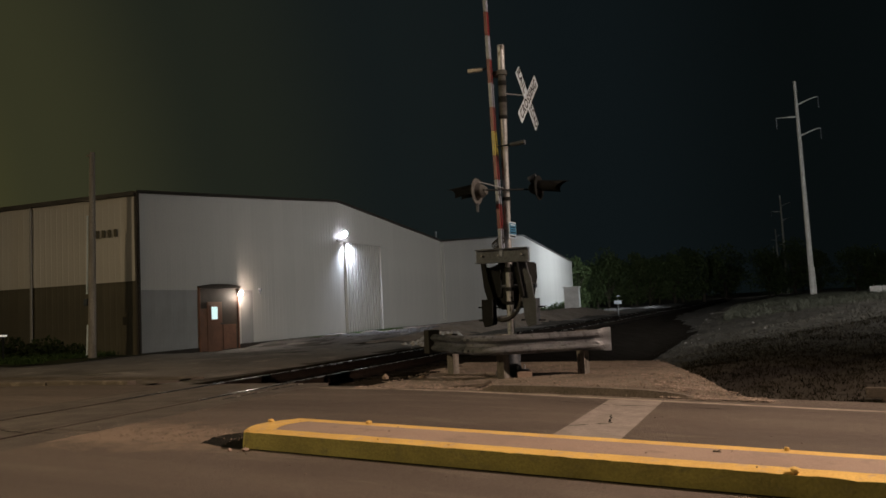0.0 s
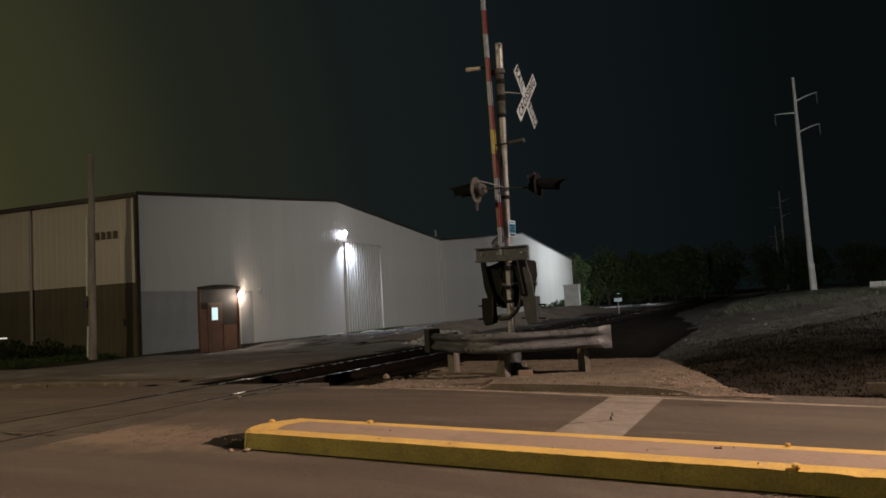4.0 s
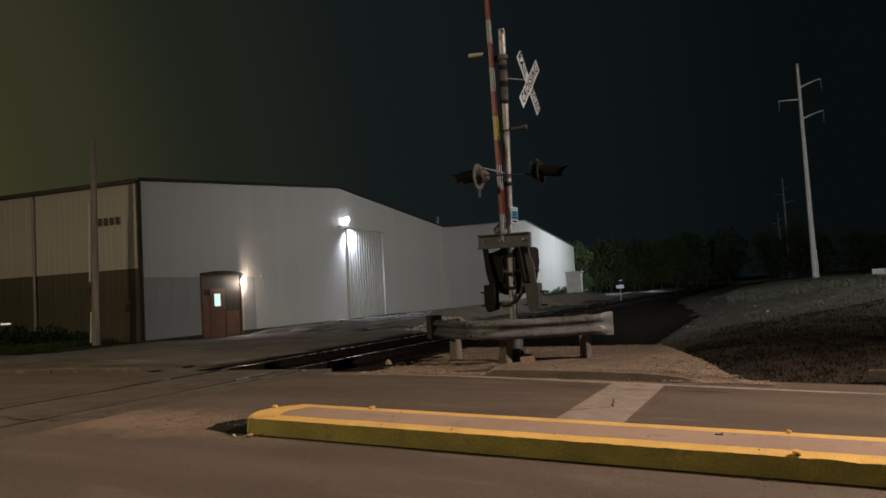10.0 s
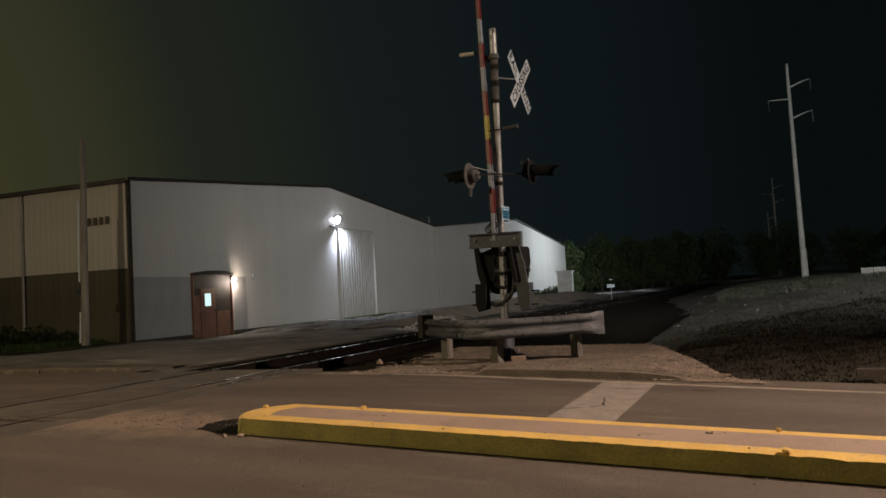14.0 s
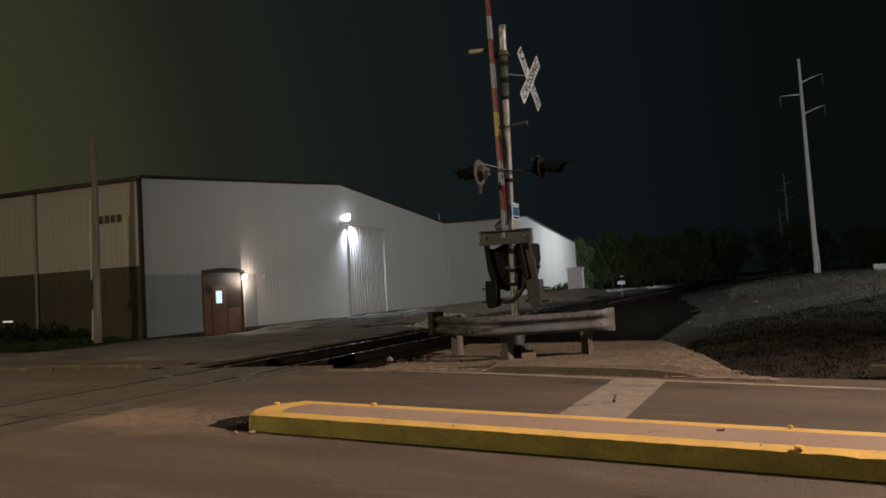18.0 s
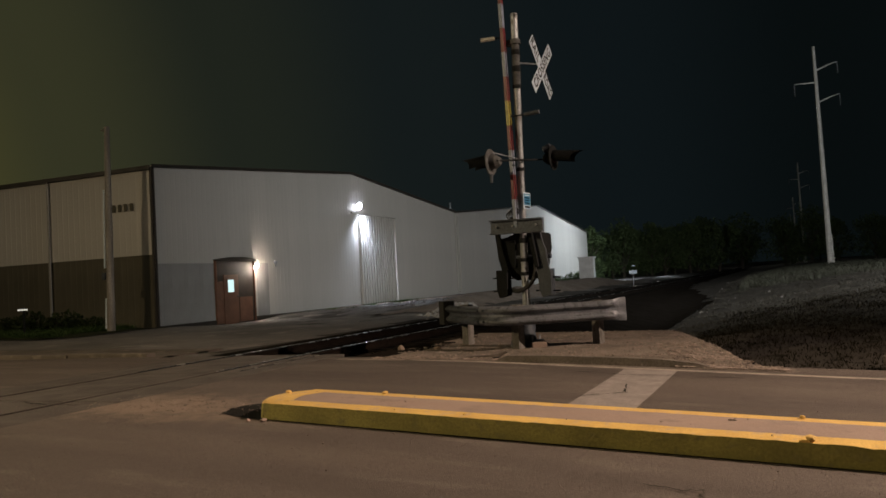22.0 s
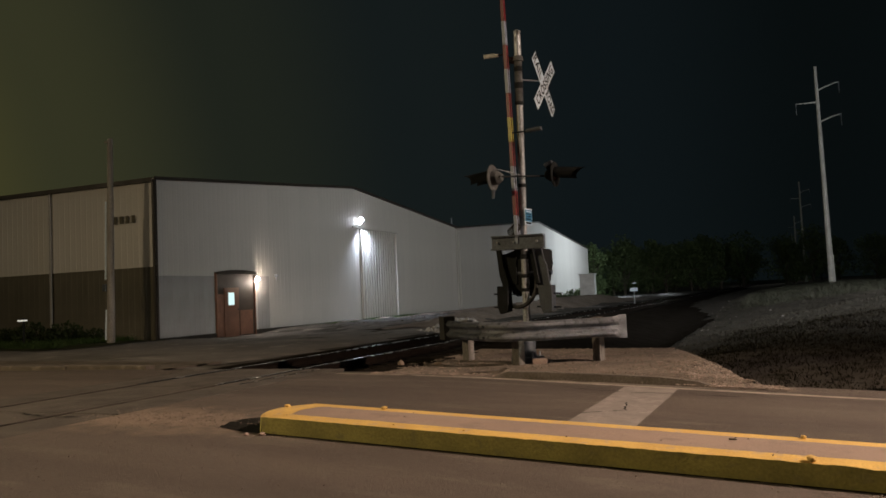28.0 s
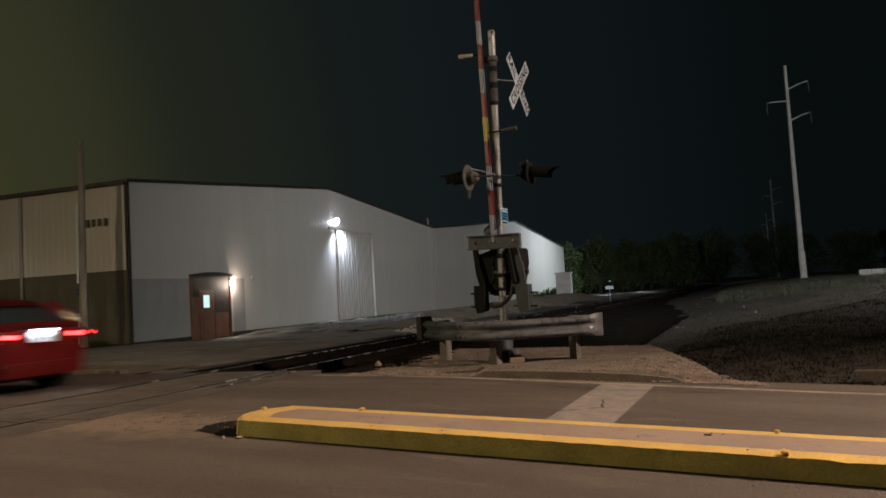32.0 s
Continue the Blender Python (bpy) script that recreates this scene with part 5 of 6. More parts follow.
# ---- grass ----
def grass(name, count, place, tall, label, seed, wide=0.012, mat=None):
    r = random.Random(seed)
    verts, faces = [], []
    for _ in range(count):
        x, y = place(r)
        z = land_z(x, y) - 0.02
        for _b in range(4):
            a, h = r.uniform(0, 6.28), tall * r.uniform(0.5, 1.2)
            bx, by = x + r.uniform(-0.12, 0.12), y + r.uniform(-0.12, 0.12)
            lean = r.uniform(0.5, 2.0) * h
            k = len(verts)
            dx, dy = math.cos(a) * wide, math.sin(a) * wide
            tx, ty = -math.sin(a) * lean, math.cos(a) * lean
            verts += [(bx - dx, by - dy, z), (bx + dx, by + dy, z), (bx + tx * 0.4 + dx * 0.7, by + ty * 0.4 + dy * 0.7, z + h * 0.6), (bx + tx * 0.4 - dx * 0.7, by + ty * 0.4 - dy * 0.7, z + h * 0.6), (bx + tx, by + ty, z + h)]
            faces += [(k, k + 1, k + 2, k + 3), (k + 3, k + 2, k + 4)]
    me = bpy.data.meshes.new(name)
    me.from_pydata(verts, [], faces)
    me.materials.append(mat or GRASS)
    return tagged(new(name, me), label, "grass", kind="stuff")


def bank_place(r):
    while True:
        y = 20 + 85 * r.random() ** 1.2
        x = track_x(y) + 4.9 + r.random() * (10 + y * 0.35)
        if x - (-1.2 - 0.45 * (y - 10)) > 0.8 or y > 17:
            return x, y


grass("bank_grass", 40000, bank_place, 0.075, "dry ragged grass on the bank beside the track", 5, 0.012)
def ridge_place(r):
    while True:
        x, y = r.uniform(-9, 24), 44 + 50 * r.random()
        if noise.noise((x * 0.35, y * 0.2, 11)) > r.uniform(-0.5, 0.5) and x - track_x(y) > 6:
            return x, y


grass("ridge_grass", 14000, ridge_place, 0.34, "tall dry weeds along the top of the bank", 6, 0.016, RIDGE_WEED)


def verge_place(r):
    while True:
        x, y = r.uniform(-4, 9), r.uniform(10.8, 26)
        if x > np.interp(y, (10, 12.56, 14.75, 16, 26), (-0.5, -1.6, -2.6, -4, -4)):
            return x, y


grass("ditch_grass", 12000, verge_place, 0.08, "short grass in the hollow beside the road, shade in its dark colour", 15, 0.009, DITCH_SHADE_GRASS)
grass("wall_grass", 2600, lambda r: tuple(on_wall(r.gauss(18.5, 3.0), 0, 0.15 + abs(r.gauss(0, 0.6)))[:2]), 0.10, "thin green grass along the foot of the warehouse", 7, 0.012, GRASS_GREEN)
sheet("verge", spaced((-62, -22.9, 0.6)), spaced((16.4, 21.9, 0.5)), lambda x, y: yard_z(x, y) + 0.03 + 0.03 * noise.noise((x, y, 3)), VERGE_SOIL,
      keep=lambda x, y: x + 0.5 * noise.noise((x, y, 8)) < -23.4 - 0.5 * (21.0 - y) * 0.3 and y > 16.6 + 0.3 * noise.noise((x * 0.4, 0, 1)), label="dark grassy verge before the brown wall", category="verge")
grass("verge_grass", 5200, lambda r: tuple((WALL_AT + WALL_V * r.uniform(0.6, 26) - WALL_U * r.uniform(0.3, 4.4))[:2]), 0.26, "dark grass verge before the warehouse", 8, 0.014, GRASS_GREEN)
grass("annex_grass", 1500, lambda r: tuple(on_wall(r.uniform(54, 76), 0, 0.3 + abs(r.gauss(0, 1.2)))[:2]), 0.35, "green grass at the foot of the far warehouse", 9, 0.03, GRASS_GREEN)


# ---- poles and small signs ----
def west_pole():
    p = thing("utility_pole", pose(-24.6, 19.42, -0.1, 0, 1.2, 0), "weathered grey utility pole with a pale conduit up its side", "utility pole")
    bm = bmesh.new()
    rod(bm, (0, 0, 0), (0, 0, 7.62), 0.145, 0.10, 14)
    part("shaft", bm, POLE_WOOD, p, "", True)
    for a, b in ((0.25, 1.35), (2.45, 5.3)):
        bm = bmesh.new()
        rod(bm, (-0.15, -0.10, a), (-0.125, -0.09, b), 0.036, 0.036, 8)
        part("conduit", bm, SIGN_WHITE, p, "pale conduit")
    bm = bmesh.new()
    box(bm, (-0.20, -0.08, 2.15), (0.16, 0.14, 0.26), None, 0.02)
    part("meter_box", bm, CAST, p, "small grey meter box")
    bm = bmesh.new()
    box(bm, (-0.10, 0, 7.52), (0.34, 0.07, 0.06))
    part("bracket", bm, POLE_WOOD, p)


west_pole()


def marker_post():
    p = thing("marker_post", pose(-27.86, 18.21, 0.0), "short dark post with a white reflective strip that is made to glow", "marker post")
    bm = bmesh.new()
    rod(bm, (0, 0, 0), (0, 0, 1.08), 0.04, 0.04, 8)
    part("post", bm, BLACK, p)
    bm = bmesh.new()
    box(bm, (0, -0.05, 0.99), (0.34, 0.02, 0.06), Matrix.Rotation(radians(40), 4, "Z"))
    part("strip", bm, GLOW_STRIP, p, "white reflective strip, made to glow")


marker_post()


def line_pole(at, tall):
    p = thing("power_pole", pose(at[0], at[1], at[2], 0, -0.4, 5), "tall pale steel power pole with three side arms", "power pole", "power line poles")
    bm = bmesh.new()
    rod(bm, (0, 0, 0), (0, 0, tall), 0.28, 0.13, 16)
    part("shaft", bm, POLE_PALE, p, "", True)
    bm = bmesh.new()
    rod(bm, (0.26, -0.25, 0), (0.2, -0.22, 3.1), 0.10, 0.10, 8)
    part("ground_sleeve", bm, POLE_PALE, p, "pale cable sleeve")
    for h, sx in ((tall - 2.3, 1), (tall - 3.45, -1), (tall - 5.35, 1)):
        bm = bmesh.new()
        pts = [(sx * (0.15 + 1.75 * k / 6), 0, h + 0.55 * math.sin(k / 6 * 1.3) * (1 if sx > 0 else 0.15)) for k in range(7)]
        for k in range(6):
            rod(bm, pts[k], pts[k + 1], 0.085 - 0.008 * k, 0.085 - 0.008 * (k + 1), 8)
        part("side_arm", bm, POLE_PALE, p, "curved steel side arm", True)
        bm = bmesh.new()
        for k in range(7):
            rod(bm, (pts[-1][0], 0, pts[-1][2] - 0.12 * k), (pts[-1][0], 0, pts[-1][2] - 0.12 * k - 0.06), 0.06, 0.03, 8)
        rod(bm, pts[-1], (pts[-1][0], 0, pts[-1][2] - 1.1), 0.02, 0.02, 6)
        part("insulator", bm, GALV, p, "hanging grey insulator")
    return p


first_pole = line_pole((-4.0, 82.9, 0.3), 21.1)
for k in range(1, 4):
    copy_thing(first_pole, pose(-4.0 - 0.0968 * 97 * k, 82.9 + 0.9943 * 97 * k, 0.4 - 0.2 * k, 0, -0.4, 5))


def milepost():
    p = thing("track_sign", pose(-14.7, 53.4, 0.0, 0, 0, 10), "small pale sign plate on a thin post beside the track", "sign")
    bm = bmesh.new()
    box(bm, (0, 0, 0.55), (0.06, 0.04, 1.3))
    part("post", bm, GALV, p)
    bm = bmesh.new()
    box(bm, (0, -0.035, 1.02), (0.52, 0.01, 0.24), None)
    part("plate", bm, SIGN_WHITE, p, "pale sign plate")
    bm = bmesh.new()
    box(bm, (0.05, -0.03, 1.45), (0.22, 0.01, 0.07))
    part("cap_plate", bm, SIGN_WHITE, p)


milepost()


def bungalow():
    p = thing("signal_cabinet", pose(-26.4, 78.7, 0.0, 0, 0, 12), "grey metal railway equipment cabinet with a small roof", "equipment cabinet")
    bm = bmesh.new()
    box(bm, (0, 0, 1.35), (1.5, 1.5, 2.5), None, 0.03)
    part("body", bm, POLE_GREY, p, "pale grey metal body")
    bm = bmesh.new()
    box(bm, (0, 0, 2.66), (1.75, 1.75, 0.12), None, 0.03)
    part("roof", bm, POLE_GREY, p)
    bm = bmesh.new()
    box(bm, (0.0, -0.775, 1.3), (0.9, 0.05, 2.1), None, 0.01)
    part("door", bm, POLE_GREY, p, "grey cabinet door")
    bm = bmesh.new()
    box(bm, (0, 0, 0.06), (1.7, 1.7, 0.16), None, 0.02)
    part("plinth", bm, CONCRETE, p)


bungalow()


def roadside_block():
    p = thing("headwall", pose(0.15, 14.4, -0.66, 0, 0, 3), "low weathered concrete headwall in the grass", "headwall")
    bm = bmesh.new()
    box(bm, (0.6, 0, 0.26), (1.6, 0.16, 0.16), None, 0.02)
    part("beam", bm, DIRTY, p)
    for x in (0.1, 1.1):
        bm = bmesh.new()
        box(bm, (x, 0.02, 0.06), (0.18, 0.2, 0.3), None, 0.01)
        part("footing", bm, DIRTY, p)


roadside_block()


def distant_fence():
    p = thing("fence", pose(0.6, 74.0, 0.25, 0, 0, 0), "pale board fence far behind the bank", "fence")
    for k in range(14):
        bm = bmesh.new()
        box(bm, (0.5 + k * 0.92, 0, 0.5), (0.88, 0.05, 1.1))
        part("board", bm, POLE_GREY, p)


distant_fence()
for x, y, z, wide in ((-22.0, 230.0, 2.2, 0.30), (-17.4, 230.0, 2.0, 0.15)):
    p = thing("distant_lamp", pose(x, y, z), "tiny distant lamp glowing among dark trees", "lamp")
    bm = bmesh.new()
    rod(bm, (0, 0, -2.2), (0, 0, 0), 0.05, 0.05, 6)
    part("post", bm, BLACK, p)
    bm = bmesh.new()
    bmesh.ops.create_icosphere(bm, subdivisions=2, radius=wide)
    part("globe", bm, GLOW_FAR, p, "glowing lamp head")


# ---- trees ----
def tree_meshes(seed, tall, spread):
    r = random.Random(seed)
    bm = bmesh.new()
    rod(bm, (0, 0, 0), (0.1, 0, tall * 0.45), tall * 0.028, tall * 0.018, 8)
    tips = []
    for k in range(12):
        a, h = k * 2.4 + r.uniform(-0.4, 0.4), tall * r.uniform(0.10, 0.40)
        e = Vector((math.cos(a) * spread * r.uniform(0.35, 0.75), math.sin(a) * spread * r.uniform(0.35, 0.75), tall * r.uniform(0.22, 0.85)))
        rod(bm, (0.1, 0, h), e, tall * 0.013, tall * 0.004, 6)
        tips.append(e)
    tips.append(Vector((0.1, 0, tall * 0.9)))
    trunk = finish(bm, "trunk", BARK)
    verts, faces = [], []
    for c in tips:
        big = spread * r.uniform(0.32, 0.62)
        for _ in range(230):
            d = Vector((r.gauss(0, 1), r.gauss(0, 1), r.gauss(0, 0.8))).normalized() * big * r.random() ** 0.45
            p, s = c + d, r.uniform(0.10, 0.24) * tall / 8
            u = Vector((r.gauss(0, 1), r.gauss(0, 1), r.gauss(0, 1))).normalized()
            v = u.cross(Vector((r.gauss(0, 1), r.gauss(0, 1), r.gauss(0, 1)))).normalized()
            k = len(verts)
            verts += [tuple(p - u * s), tuple(p + v * s * 0.6), tuple(p + u * s), tuple(p - v * s * 0.6)]
            faces.append((k, k + 1, k + 2, k + 3))
    me = bpy.data.meshes.new("crown")
    me.from_pydata(verts, [], faces)
    me.materials.append(LEAF)
    return trunk, me


KINDS = [tree_meshes(31 + k, 8.0, s) for k, s in enumerate((3.2, 2.7, 3.8, 3.0))]


def tree(x, y, z, size, k, label="leafy green tree in the dark behind the track"):
    t = thing("tree", Matrix.Translation((x, y, z)) @ Matrix.Rotation(k * 1.7, 4, "Z") @ Matrix.Scale(size, 4), label, "tree", "trees behind the track")
    a, b = KINDS[k % 4]
    for name, me in (("trunk", a), ("crown", b)):
        ob = new(name, me)
        ob.parent = t


r = random.Random(77)
for k in range(12):
    f = k / 11
    tree(-35.5 + 13 * f + r.uniform(-1.5, 1.5), 104 + 22 * f + r.uniform(-6, 6), -0.2, r.uniform(0.8, 1.05), k)
for k in range(34):
    f = k / 33
    tree(-62 + 110 * f + r.uniform(-2, 2), 170 + r.uniform(-14, 26), 0, r.uniform(0.95, 1.35), k)
for k in range(12):
    tree(12 + 3.4 * k + r.uniform(-2, 2), 92 + r.uniform(-5, 14) + k, 0.3, r.uniform(1.0, 1.5), k)


def bush(x, y, z, size, k, label, leaf=None):
    t = thing("bush", Matrix.Translation((x, y, z)) @ Matrix.Rotation(k * 2.1, 4, "Z"), label, "bush")
    rr = random.Random(k + 5)
    verts, faces = [], []
    for _ in range(700):
        d = Vector((rr.gauss(0, 1), rr.gauss(0, 1), abs(rr.gauss(0, 0.8)))).normalized() * rr.random() ** 0.4
        p = Vector((d.x * size, d.y * size, 0.1 + d.z * size * 0.9))
        u = Vector((rr.gauss(0, 1), rr.gauss(0, 1), rr.gauss(0, 1))).normalized()
        v = u.cross(Vector((rr.gauss(0, 1), rr.gauss(0, 1), rr.gauss(0, 1)))).normalized()
        s = rr.uniform(0.06, 0.13) * size
        j = len(verts)
        verts += [tuple(p - u * s), tuple(p + v * s * 0.6), tuple(p + u * s), tuple(p - v * s * 0.6)]
        faces.append((j, j + 1, j + 2, j + 3))
    me = bpy.data.meshes.new("foliage")
    me.from_pydata(verts, [], faces)
    me.materials.append(leaf or LEAF)
    ob = new("foliage", me)
    ob.parent = t
    bm = bmesh.new()
    for q in range(5):
        a = q * 1.25
        rod(bm, (0, 0, -0.05), (math.cos(a) * size * 0.5, math.sin(a) * size * 0.5, size * 0.6), 0.03, 0.012, 5)
    part("stems", bm, BARK, t)


for k, (s, out, size) in enumerate(((60, 2.2, 1.3), (64, 2.8, 1.6), (69, 2.0, 1.4), (57, 1.4, 0.9))):
    p = on_wall(s, 0, out)
    bush(p.x, p.y, 0, size, k, "green bush against the far warehouse wall")
for k, (sl, out, size) in enumerate(((2.2, 1.0, 0.55), (3.4, 1.3, 0.85), (4.9, 1.5, 0.9), (6.4, 1.3, 0.7), (7.8, 1.6, 0.95), (9.6, 1.4, 0.8))):
    p = WALL_AT + WALL_V * sl - WALL_U * out
    bush(p.x, p.y, 0, size, 20 + k, "dark low bush before the brown wall", HEDGE)


# ---- the red car ----
CAR_Y, CAR_SPEED = 7.95, 13.2


def loft(bm, rings, closed=True, caps=True):
    vr = [[bm.verts.new(p) for p in ring] for ring in rings]
    n = len(rings[0])
    for a, b in zip(vr, vr[1:]):
        for j in range(n if closed else n - 1):
            bm.faces.new((a[j], a[(j + 1) % n], b[(j + 1) % n], b[j]))
    if caps:
        bm.faces.new(vr[0])
        bm.faces.new(vr[-1][::-1])
    return bm


def car():
    """A sedan that looks to -x, its middle at the origin, the road at z=0."""
    c = thing("car", Matrix(), "red four-door sedan driving with its headlights on", "car")
    # lower body: x, half width, sill height, belt height, bonnet or deck crown
    st = [(-2.28, 0.52, 0.32, 0.58, 0.66), (-2.20, 0.72, 0.24, 0.70, 0.77), (-2.0, 0.83, 0.20, 0.77, 0.85), (-1.5, 0.88, 0.18, 0.84, 0.91), (-0.95, 0.89, 0.17, 0.92, 1.00), (-0.4, 0.90, 0.17, 0.95, 0.99),
          (0.5, 0.90, 0.17, 0.98, 1.01), (1.2, 0.89, 0.18, 1.01, 1.05), (1.7, 0.87, 0.20, 1.03, 1.08), (2.10, 0.82, 0.24, 1.01, 1.07), (2.24, 0.72, 0.32, 0.90, 0.98)]
    rings = []
    for x, w, sill, belt, crown in st:
        half = [(w * 0.80, sill), (w * 0.96, sill + 0.08), (w, sill + (belt - sill) * 0.45), (w * 0.985, belt - 0.10), (w * 0.93, belt), (w * 0.6, crown - 0.015), (0, crown)]
        ring = [(x, -y, z) for y, z in half] + [(x, y, z) for y, z in half[-2::-1]]
        rings.append(ring)
    bm = bmesh.new()
    loft(bm, rings)
    part("body", bm, CAR_RED, c, "glossy red car body", True)
    # cabin
    cab = [(-0.80, 0.76, 0.96, 0.97), (-0.02, 0.70, 0.97, 1.34), (0.40, 0.66, 0.98, 1.435), (0.92, 0.66, 1.0, 1.435), (1.32, 0.67, 1.02, 1.35), (1.94, 0.74, 1.04, 1.06)]
    rings, roof = [], []
    for x, w, lo, hi in cab:
        rings.append([(x, -0.84, lo - 0.05), (x, -w - (0.10 if hi > 1.2 else 0.05), (lo + hi) / 2), (x, -w + 0.06, hi - 0.03), (x, -w * 0.5, hi), (x, w * 0.5, hi), (x, w - 0.06, hi - 0.03), (x, w + (0.10 if hi > 1.2 else 0.05), (lo + hi) / 2), (x, 0.84, lo - 0.05)])
    panes = (("windshield", (0,), (2, 3, 4)), ("rear_window", (4,), (2, 3, 4)), ("side_window", (0, 1, 2), (0, 1)), ("side_window", (0, 1, 2), (5, 6)),
             ("side_window", (3, 4), (0, 1)), ("side_window", (3, 4), (5, 6)), ("headlining", (1, 2, 3), (2, 3, 4)))
    for name, segs, strips in panes:
        bm = bmesh.new()
        for g in segs:
            for j in strips:
                bm.faces.new([bm.verts.new(p) for p in (rings[g][j], rings[g][j + 1], rings[g + 1][j + 1], rings[g + 1][j])])
        bmesh.ops.remove_doubles(bm, verts=bm.verts[:], dist=1e-5)
        part(name, bm, CAR_GLASS if name != "headlining" else BLACK, c, "dark tinted car window" if name != "headlining" else "", True)
    bm = bmesh.new()
    rr = []
    for x, w, hi in ((-0.06, 0.66, 1.345), (0.18, 0.66, 1.415), (0.45, 0.66, 1.462), (0.92, 0.66, 1.462), (1.28, 0.66, 1.39), (1.42, 0.66, 1.335)):
        rr.append([(x, -w - 0.03, hi - 0.075), (x, -w + 0.05, hi - 0.012), (x, 0, hi + 0.01), (x, w - 0.05, hi - 0.012), (x, w + 0.03, hi - 0.075)])
    loft(bm, rr, closed=False, caps=False)
    bmesh.ops.solidify(bm, geom=bm.faces[:], thickness=0.03)
    part("roof", bm, CAR_RED, c, "glossy red roof", True)
    for sy in (-1, 1):
        for pts, wd in (([(-0.82, 0.80, 0.955), (-0.40, 0.775, 1.17), (-0.04, 0.70, 1.355)], 0.035), ([(0.62, 0.865, 0.97), (0.64, 0.79, 1.20), (0.64, 0.70, 1.405)], 0.045), ([(1.38, 0.70, 1.35), (1.66, 0.775, 1.21), (1.98, 0.80, 1.05)], 0.075)):
            bm = bmesh.new()
            for a, b in zip(pts, pts[1:]):
                rod(bm, (a[0], sy * a[1], a[2]), (b[0], sy * b[1], b[2]), wd, wd, 8)
            part("pillar", bm, CAR_RED if wd != 0.045 else BLACK, c, "", True)
        bm = bmesh.new()
        box(bm, (-0.46, sy * 0.98, 1.03), (0.16, 0.20, 0.13), None, 0.03)
        part("mirror", bm, CAR_RED, c, "red door mirror", True)
        for x in (0.42, 1.28):
            bm = bmesh.new()
            box(bm, (x, sy * 0.905, 0.83), (0.20, 0.03, 0.035), None, 0.01)
            part("door_handle", bm, CHROME, c, "bright door handle")
        bm = bmesh.new()
        box(bm, (0.50, sy * 0.895, 0.985), (2.2, 0.010, 0.012))
        part("window_trim", bm, BLACK, c, "dark trim strip under the windows")
        bm = bmesh.new()
        box(bm, (-0.30, sy * 0.905, 1.005), (0.42, 0.012, 0.016), None, 0.003)
        part("belt_trim", bm, SIGN_WHITE, c, "bright trim at the foot of the front window")
        bm = bmesh.new()
        box(bm, (0.0, sy * 0.84, 0.22), (2.0, 0.08, 0.10), None, 0.02)
        part("sill", bm, BLACK, c, "dark sill")
        for x in (-0.36, 0.64, 1.42):
            bm = bmesh.new()
            box(bm, (x, sy * 0.893, 0.60), (0.012, 0.014, 0.66))
            part("door_gap", bm, BLACK, c)
        # lamps
        bm = bmesh.new()
        box(bm, (-2.08, sy * 0.66, 0.73), (0.32, 0.24, 0.13), Matrix.Rotation(radians(-sy * 28), 4, "Z"), 0.03)
        head = part("headlight", bm, CHROME, c, "bright headlight unit", True)
        bm = bmesh.new()
        box(bm, (-2.262, sy * 0.58, 0.70), (0.012, 0.22, 0.02))
        part("lens", bm, GLOW_HEAD, head, "brightly lit headlight lens")
        # added walls round the lens cut its light to a flat beam
        bm = bmesh.new()
        for dz in (-0.023, 0.021):
            box(bm, (-2.295, sy * 0.58, 0.70 + dz), (0.12, 0.26, 0.014))
        for dy in (-0.125, 0.125):
            box(bm, (-2.28, sy * 0.58 + dy, 0.70), (0.11, 0.014, 0.084))
        box(bm, (-2.246, sy * 0.58, 0.70), (0.01, 0.26, 0.06))
        part("bezel", bm, BLACK, head, "dark added hood that cuts the headlight's beam")
        bm = bmesh.new()
        aim = Matrix.Translation((-2.262, sy * 0.58, 0.645)) @ Matrix.Rotation(radians(-12), 4, "Z") @ Matrix.Rotation(radians(-3.5), 4, "Y")
        box(bm, (0, 0, 0), (0.008, 0.12, 0.008))
        bm.transform(aim)
        part("projector", bm, GLOW_BEAM, head, "bright projector behind added baffles")
        # added plates narrow the projector's light to a forward beam
        bm = bmesh.new()
        for dz in (-0.013, 0.013):
            box(bm, (-0.045, 0, dz), (0.13, 0.15, 0.012))
        for k in range(4):
            box(bm, (-0.045, -0.0630 + k * 0.042, 0), (0.12, 0.003, 0.024))
        box(bm, (0.014, 0, 0), (0.01, 0.15, 0.044))
        bm.transform(aim)
        part("louvre", bm, BLACK, head, "dark added baffles that narrow the projector's beam")
        bm = bmesh.new()
        box(bm, (-2.07, sy * 0.803, 0.735), (0.32, 0.05, 0.10), Matrix.Rotation(radians(-sy * 27), 4, "Z"), 0.024)
        part("cover", bm, GLOW_COVER, head, "glowing clear headlight cover")
        bm = bmesh.new()
        box(bm, (-1.88, sy * 0.862, 0.755), (0.06, 0.012, 0.045), Matrix.Rotation(radians(-sy * 10), 4, "Z"))
        part("marker", bm, GLOW_MARK, head, "amber side marker")
        bm = bmesh.new()
        box(bm, (2.10, sy * 0.70, 0.86), (0.30, 0.26, 0.17), Matrix.Rotation(radians(sy * 24), 4, "Z"), 0.03)
        tail = part("tail_light", bm, LENS_RED, c, "red tail light", True)
        bm = bmesh.new()
        box(bm, (2.235, sy * 0.62, 0.86), (0.02, 0.30, 0.055), Matrix.Rotation(radians(sy * 20), 4, "Z"))
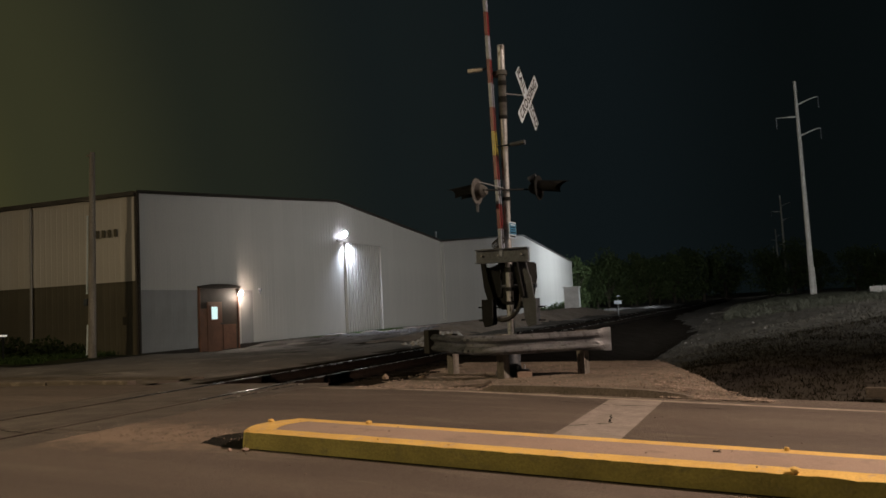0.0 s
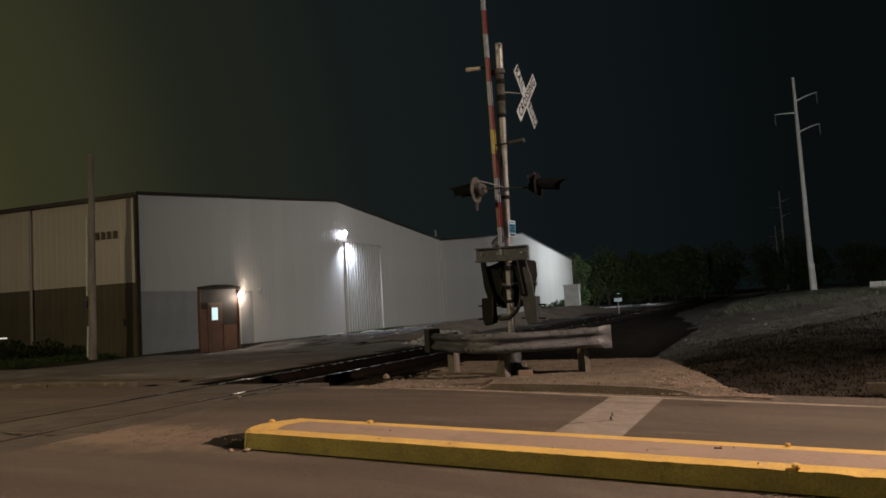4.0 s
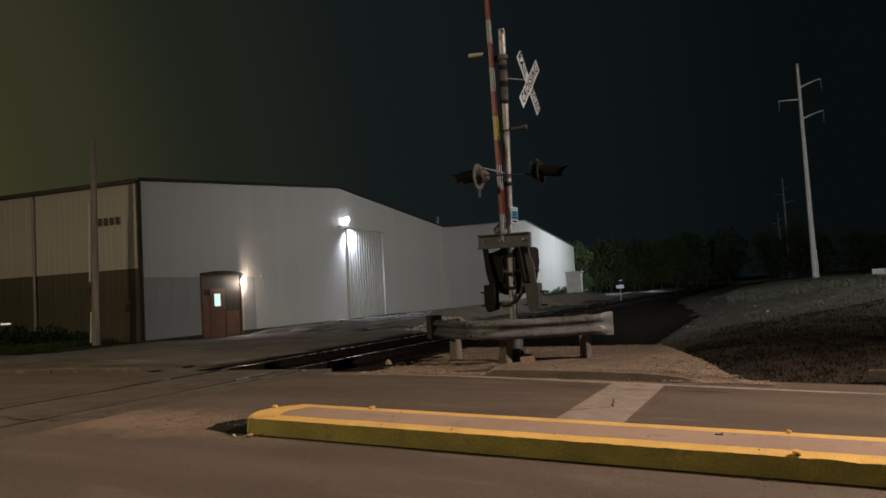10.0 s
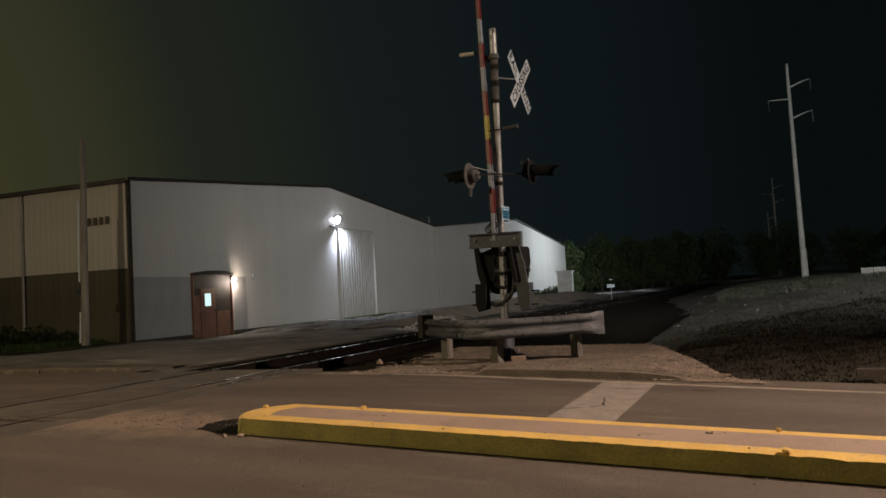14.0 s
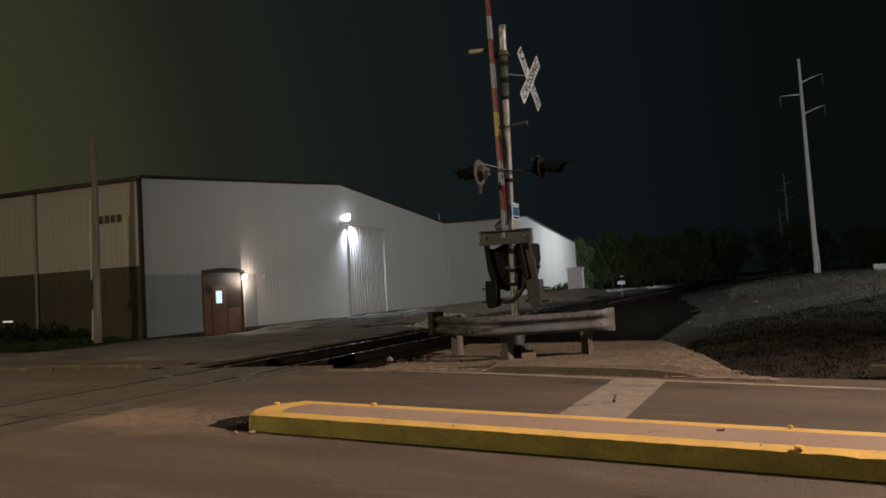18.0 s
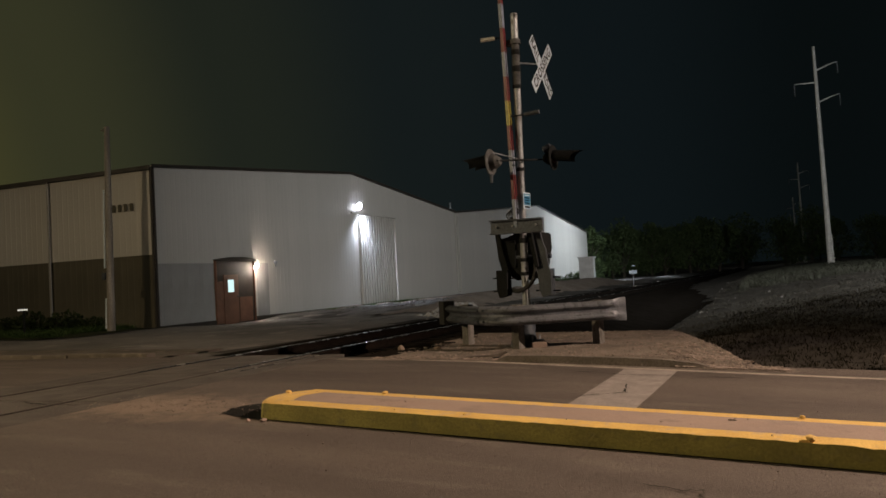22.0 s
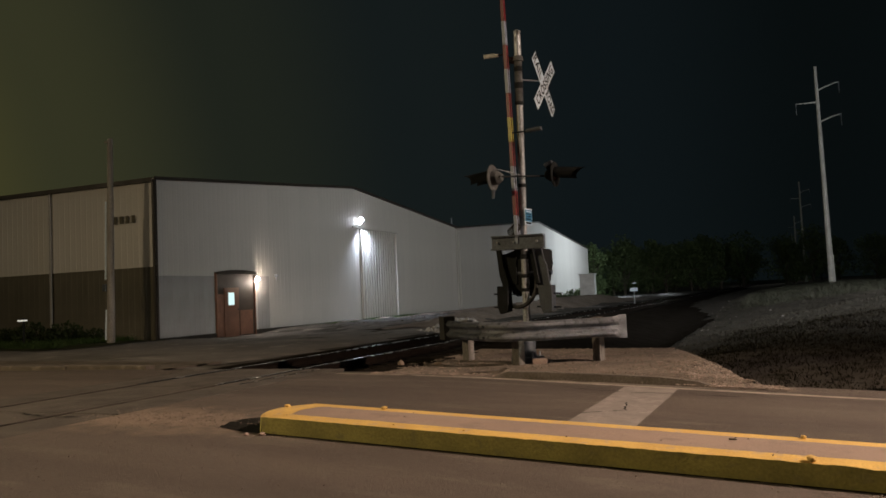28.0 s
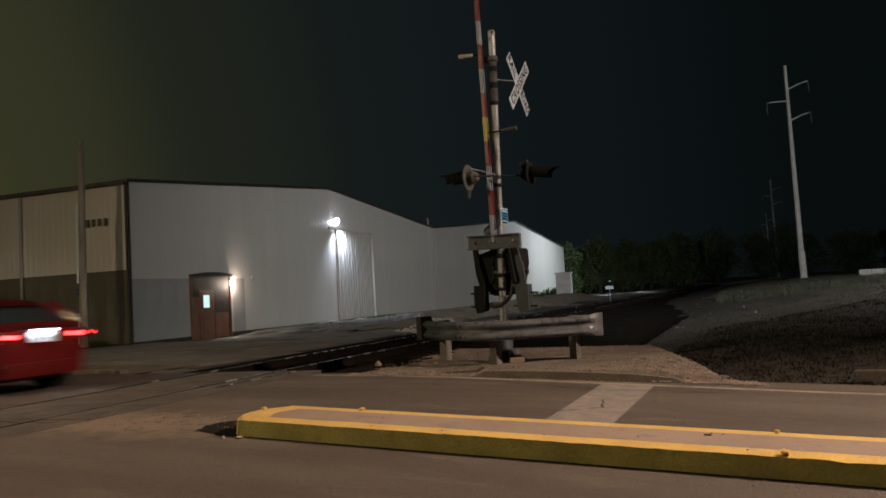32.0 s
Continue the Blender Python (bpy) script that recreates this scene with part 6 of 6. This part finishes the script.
        box(bm, (2.09, sy * 0.845, 0.86), (0.24, 0.012, 0.05), Matrix.Rotation(radians(sy * 10), 4, "Z"))
        part("lens", bm, GLOW_TAIL, tail, "lit red tail lens")
        bm = bmesh.new()
        box(bm, (2.23, sy * 0.62, 0.44), (0.03, 0.20, 0.03))
        part("reflector", bm, CHROME, c, "bright bumper reflector")
    bm = bmesh.new()
    box(bm, (2.262, 0, 0.84), (0.012, 0.40, 0.155), None)
    plate = part("plate", bm, SIGN_WHITE, c, "white rear plate")
    bm = bmesh.new()
    for k in range(6):
        box(bm, (2.27, -0.11 + k * 0.044, 0.83), (0.004, 0.02, 0.05))
    part("plate_bar", bm, SIGN_BLUE, plate, "dark bars on the plate")
    bm = bmesh.new()
    for dy in (-0.1, 0.1):
        box(bm, (2.31, dy, 0.945), (0.03, 0.06, 0.012))
    part("plate_lamp", bm, GLOW_PLATE, c, "small white plate lamp")
    bm = bmesh.new()
    box(bm, (2.315, 0, 0.964), (0.085, 0.50, 0.014), None, 0.004)
    part("boot_lip", bm, CAR_RED, c, "lip over the plate lamps")
    bm = bmesh.new()
    box(bm, (2.255, 0, 0.985), (0.02, 1.1, 0.018))
    part("boot_trim", bm, CHROME, c, "bright trim strip across the boot lid")
    bm = bmesh.new()
    box(bm, (2.20, 0, 0.36), (0.16, 1.36, 0.22), None, 0.05)
    part("rear_bumper", bm, CAR_RED, c, "red rear bumper", True)
    bm = bmesh.new()
    box(bm, (-2.22, 0, 0.36), (0.14, 1.24, 0.22), None, 0.05)
    part("front_bumper", bm, CAR_RED, c, "red front bumper", True)
    bm = bmesh.new()
    box(bm, (-2.285, 0, 0.55), (0.02, 0.80, 0.12), None, 0.008)
    part("grille", bm, BLACK, c, "black grille")
    bm = bmesh.new()
    box(bm, (0, 0, 0.25), (3.6, 1.45, 0.14))
    part("underbody", bm, BLACK, c, "dark underbody")
    wheels = []
    for wx in (-1.32, 1.30):
        for sy in (-1, 1):
            bm = bmesh.new()
            rod(bm, (wx, sy * 0.62, 0.33), (wx, sy * 0.900, 0.33), 0.375, 0.375, 28)
            part("wheel_arch", bm, BLACK, c, "dark wheel arch", True)
            w = new("wheel")
            w.parent = c
            w.matrix_basis = pose(wx, sy * 0.828, 0.315)
            tagged(w, "silver wheel with a black tyre")
            bm = bmesh.new()
            outline = [(0.21, -0.09), (0.27, -0.105), (0.305, -0.095), (0.315, -0.06), (0.315, 0.06), (0.305, 0.095), (0.27, 0.105), (0.21, 0.09)]
            rings = [[(rr_ * math.cos(a), yy, rr_ * math.sin(a)) for rr_, yy in outline] for a in np.linspace(0, math.tau, 29)[:-1]]
            loft(bm, rings + [rings[0]], caps=False)
            bmesh.ops.remove_doubles(bm, verts=bm.verts[:], dist=1e-5)
            part("tyre", bm, RUBBER, w, "black rubber tyre", True)
            bm = bmesh.new()
            rings = []
            for a in np.linspace(0, math.tau, 33)[:-1]:
                rings.append([(rad * math.cos(a), sy * yy, rad * math.sin(a)) for rad, yy in ((0.215, 0.02), (0.215, 0.098), (0.195, 0.10), (0.18, 0.075), (0.10, 0.085), (0.05, 0.10), (0.005, 0.105))])
            loft(bm, rings + [rings[0]], closed=False, caps=False)
            bmesh.ops.remove_doubles(bm, verts=bm.verts[:], dist=1e-5)
            part("rim", bm, WHEEL_SILVER, w, "smooth silver wheel cover", True)
            wheels.append((w, wx, sy))
    for ob in c.children:
        if ob.type == "MESH":
            for piece in (ob, *ob.children):
                for v in piece.data.vertices:
                    v.co.x *= 0.93
    return c, wheels


CAR, WHEELS = car()


def motions():
    def car_x(t):
        # the driver eases off a little over the crossing
        return 0.12 - CAR_SPEED * (t - 31.0) + float(np.interp(t, (30.9, 31.0, 31.1, 31.2, 31.4, 31.5, 31.65), (0.05, -0.08, 0.13, 0.30, 0.24, 0.2, 0.0)))

    rows = []
    for k in range(65):
        t = k * 0.5
        x = car_x(t)
        lean = math.degrees(math.atan2(lane_z(x + 1.3) - lane_z(x - 1.3), 2.6))
        rows.append((t, pose(x, CAR_Y, (lane_z(x + 1.3) + lane_z(x - 1.3)) / 2, 0, -lean, 0)))
    fine = []
    for k in range(321):
        t = 29.0 + k * 0.1
        if t > 32.0:
            break
        x = car_x(t)
        lean = math.degrees(math.atan2(lane_z(x + 1.3) - lane_z(x - 1.3), 2.6))
        fine.append((t, pose(x, CAR_Y, (lane_z(x + 1.3) + lane_z(x - 1.3)) / 2, 0, -lean, 0)))
    walk(CAR, [q for q in rows if q[0] < 28.99] + fine)
    for w, wx, sy in WHEELS:
        walk(w, [(k / 30, pose(wx, sy * 0.828, 0.315, 0, -math.degrees(CAR_SPEED * k / 30 / 0.315) % 360, 0)) for k in range(961)])


motions()
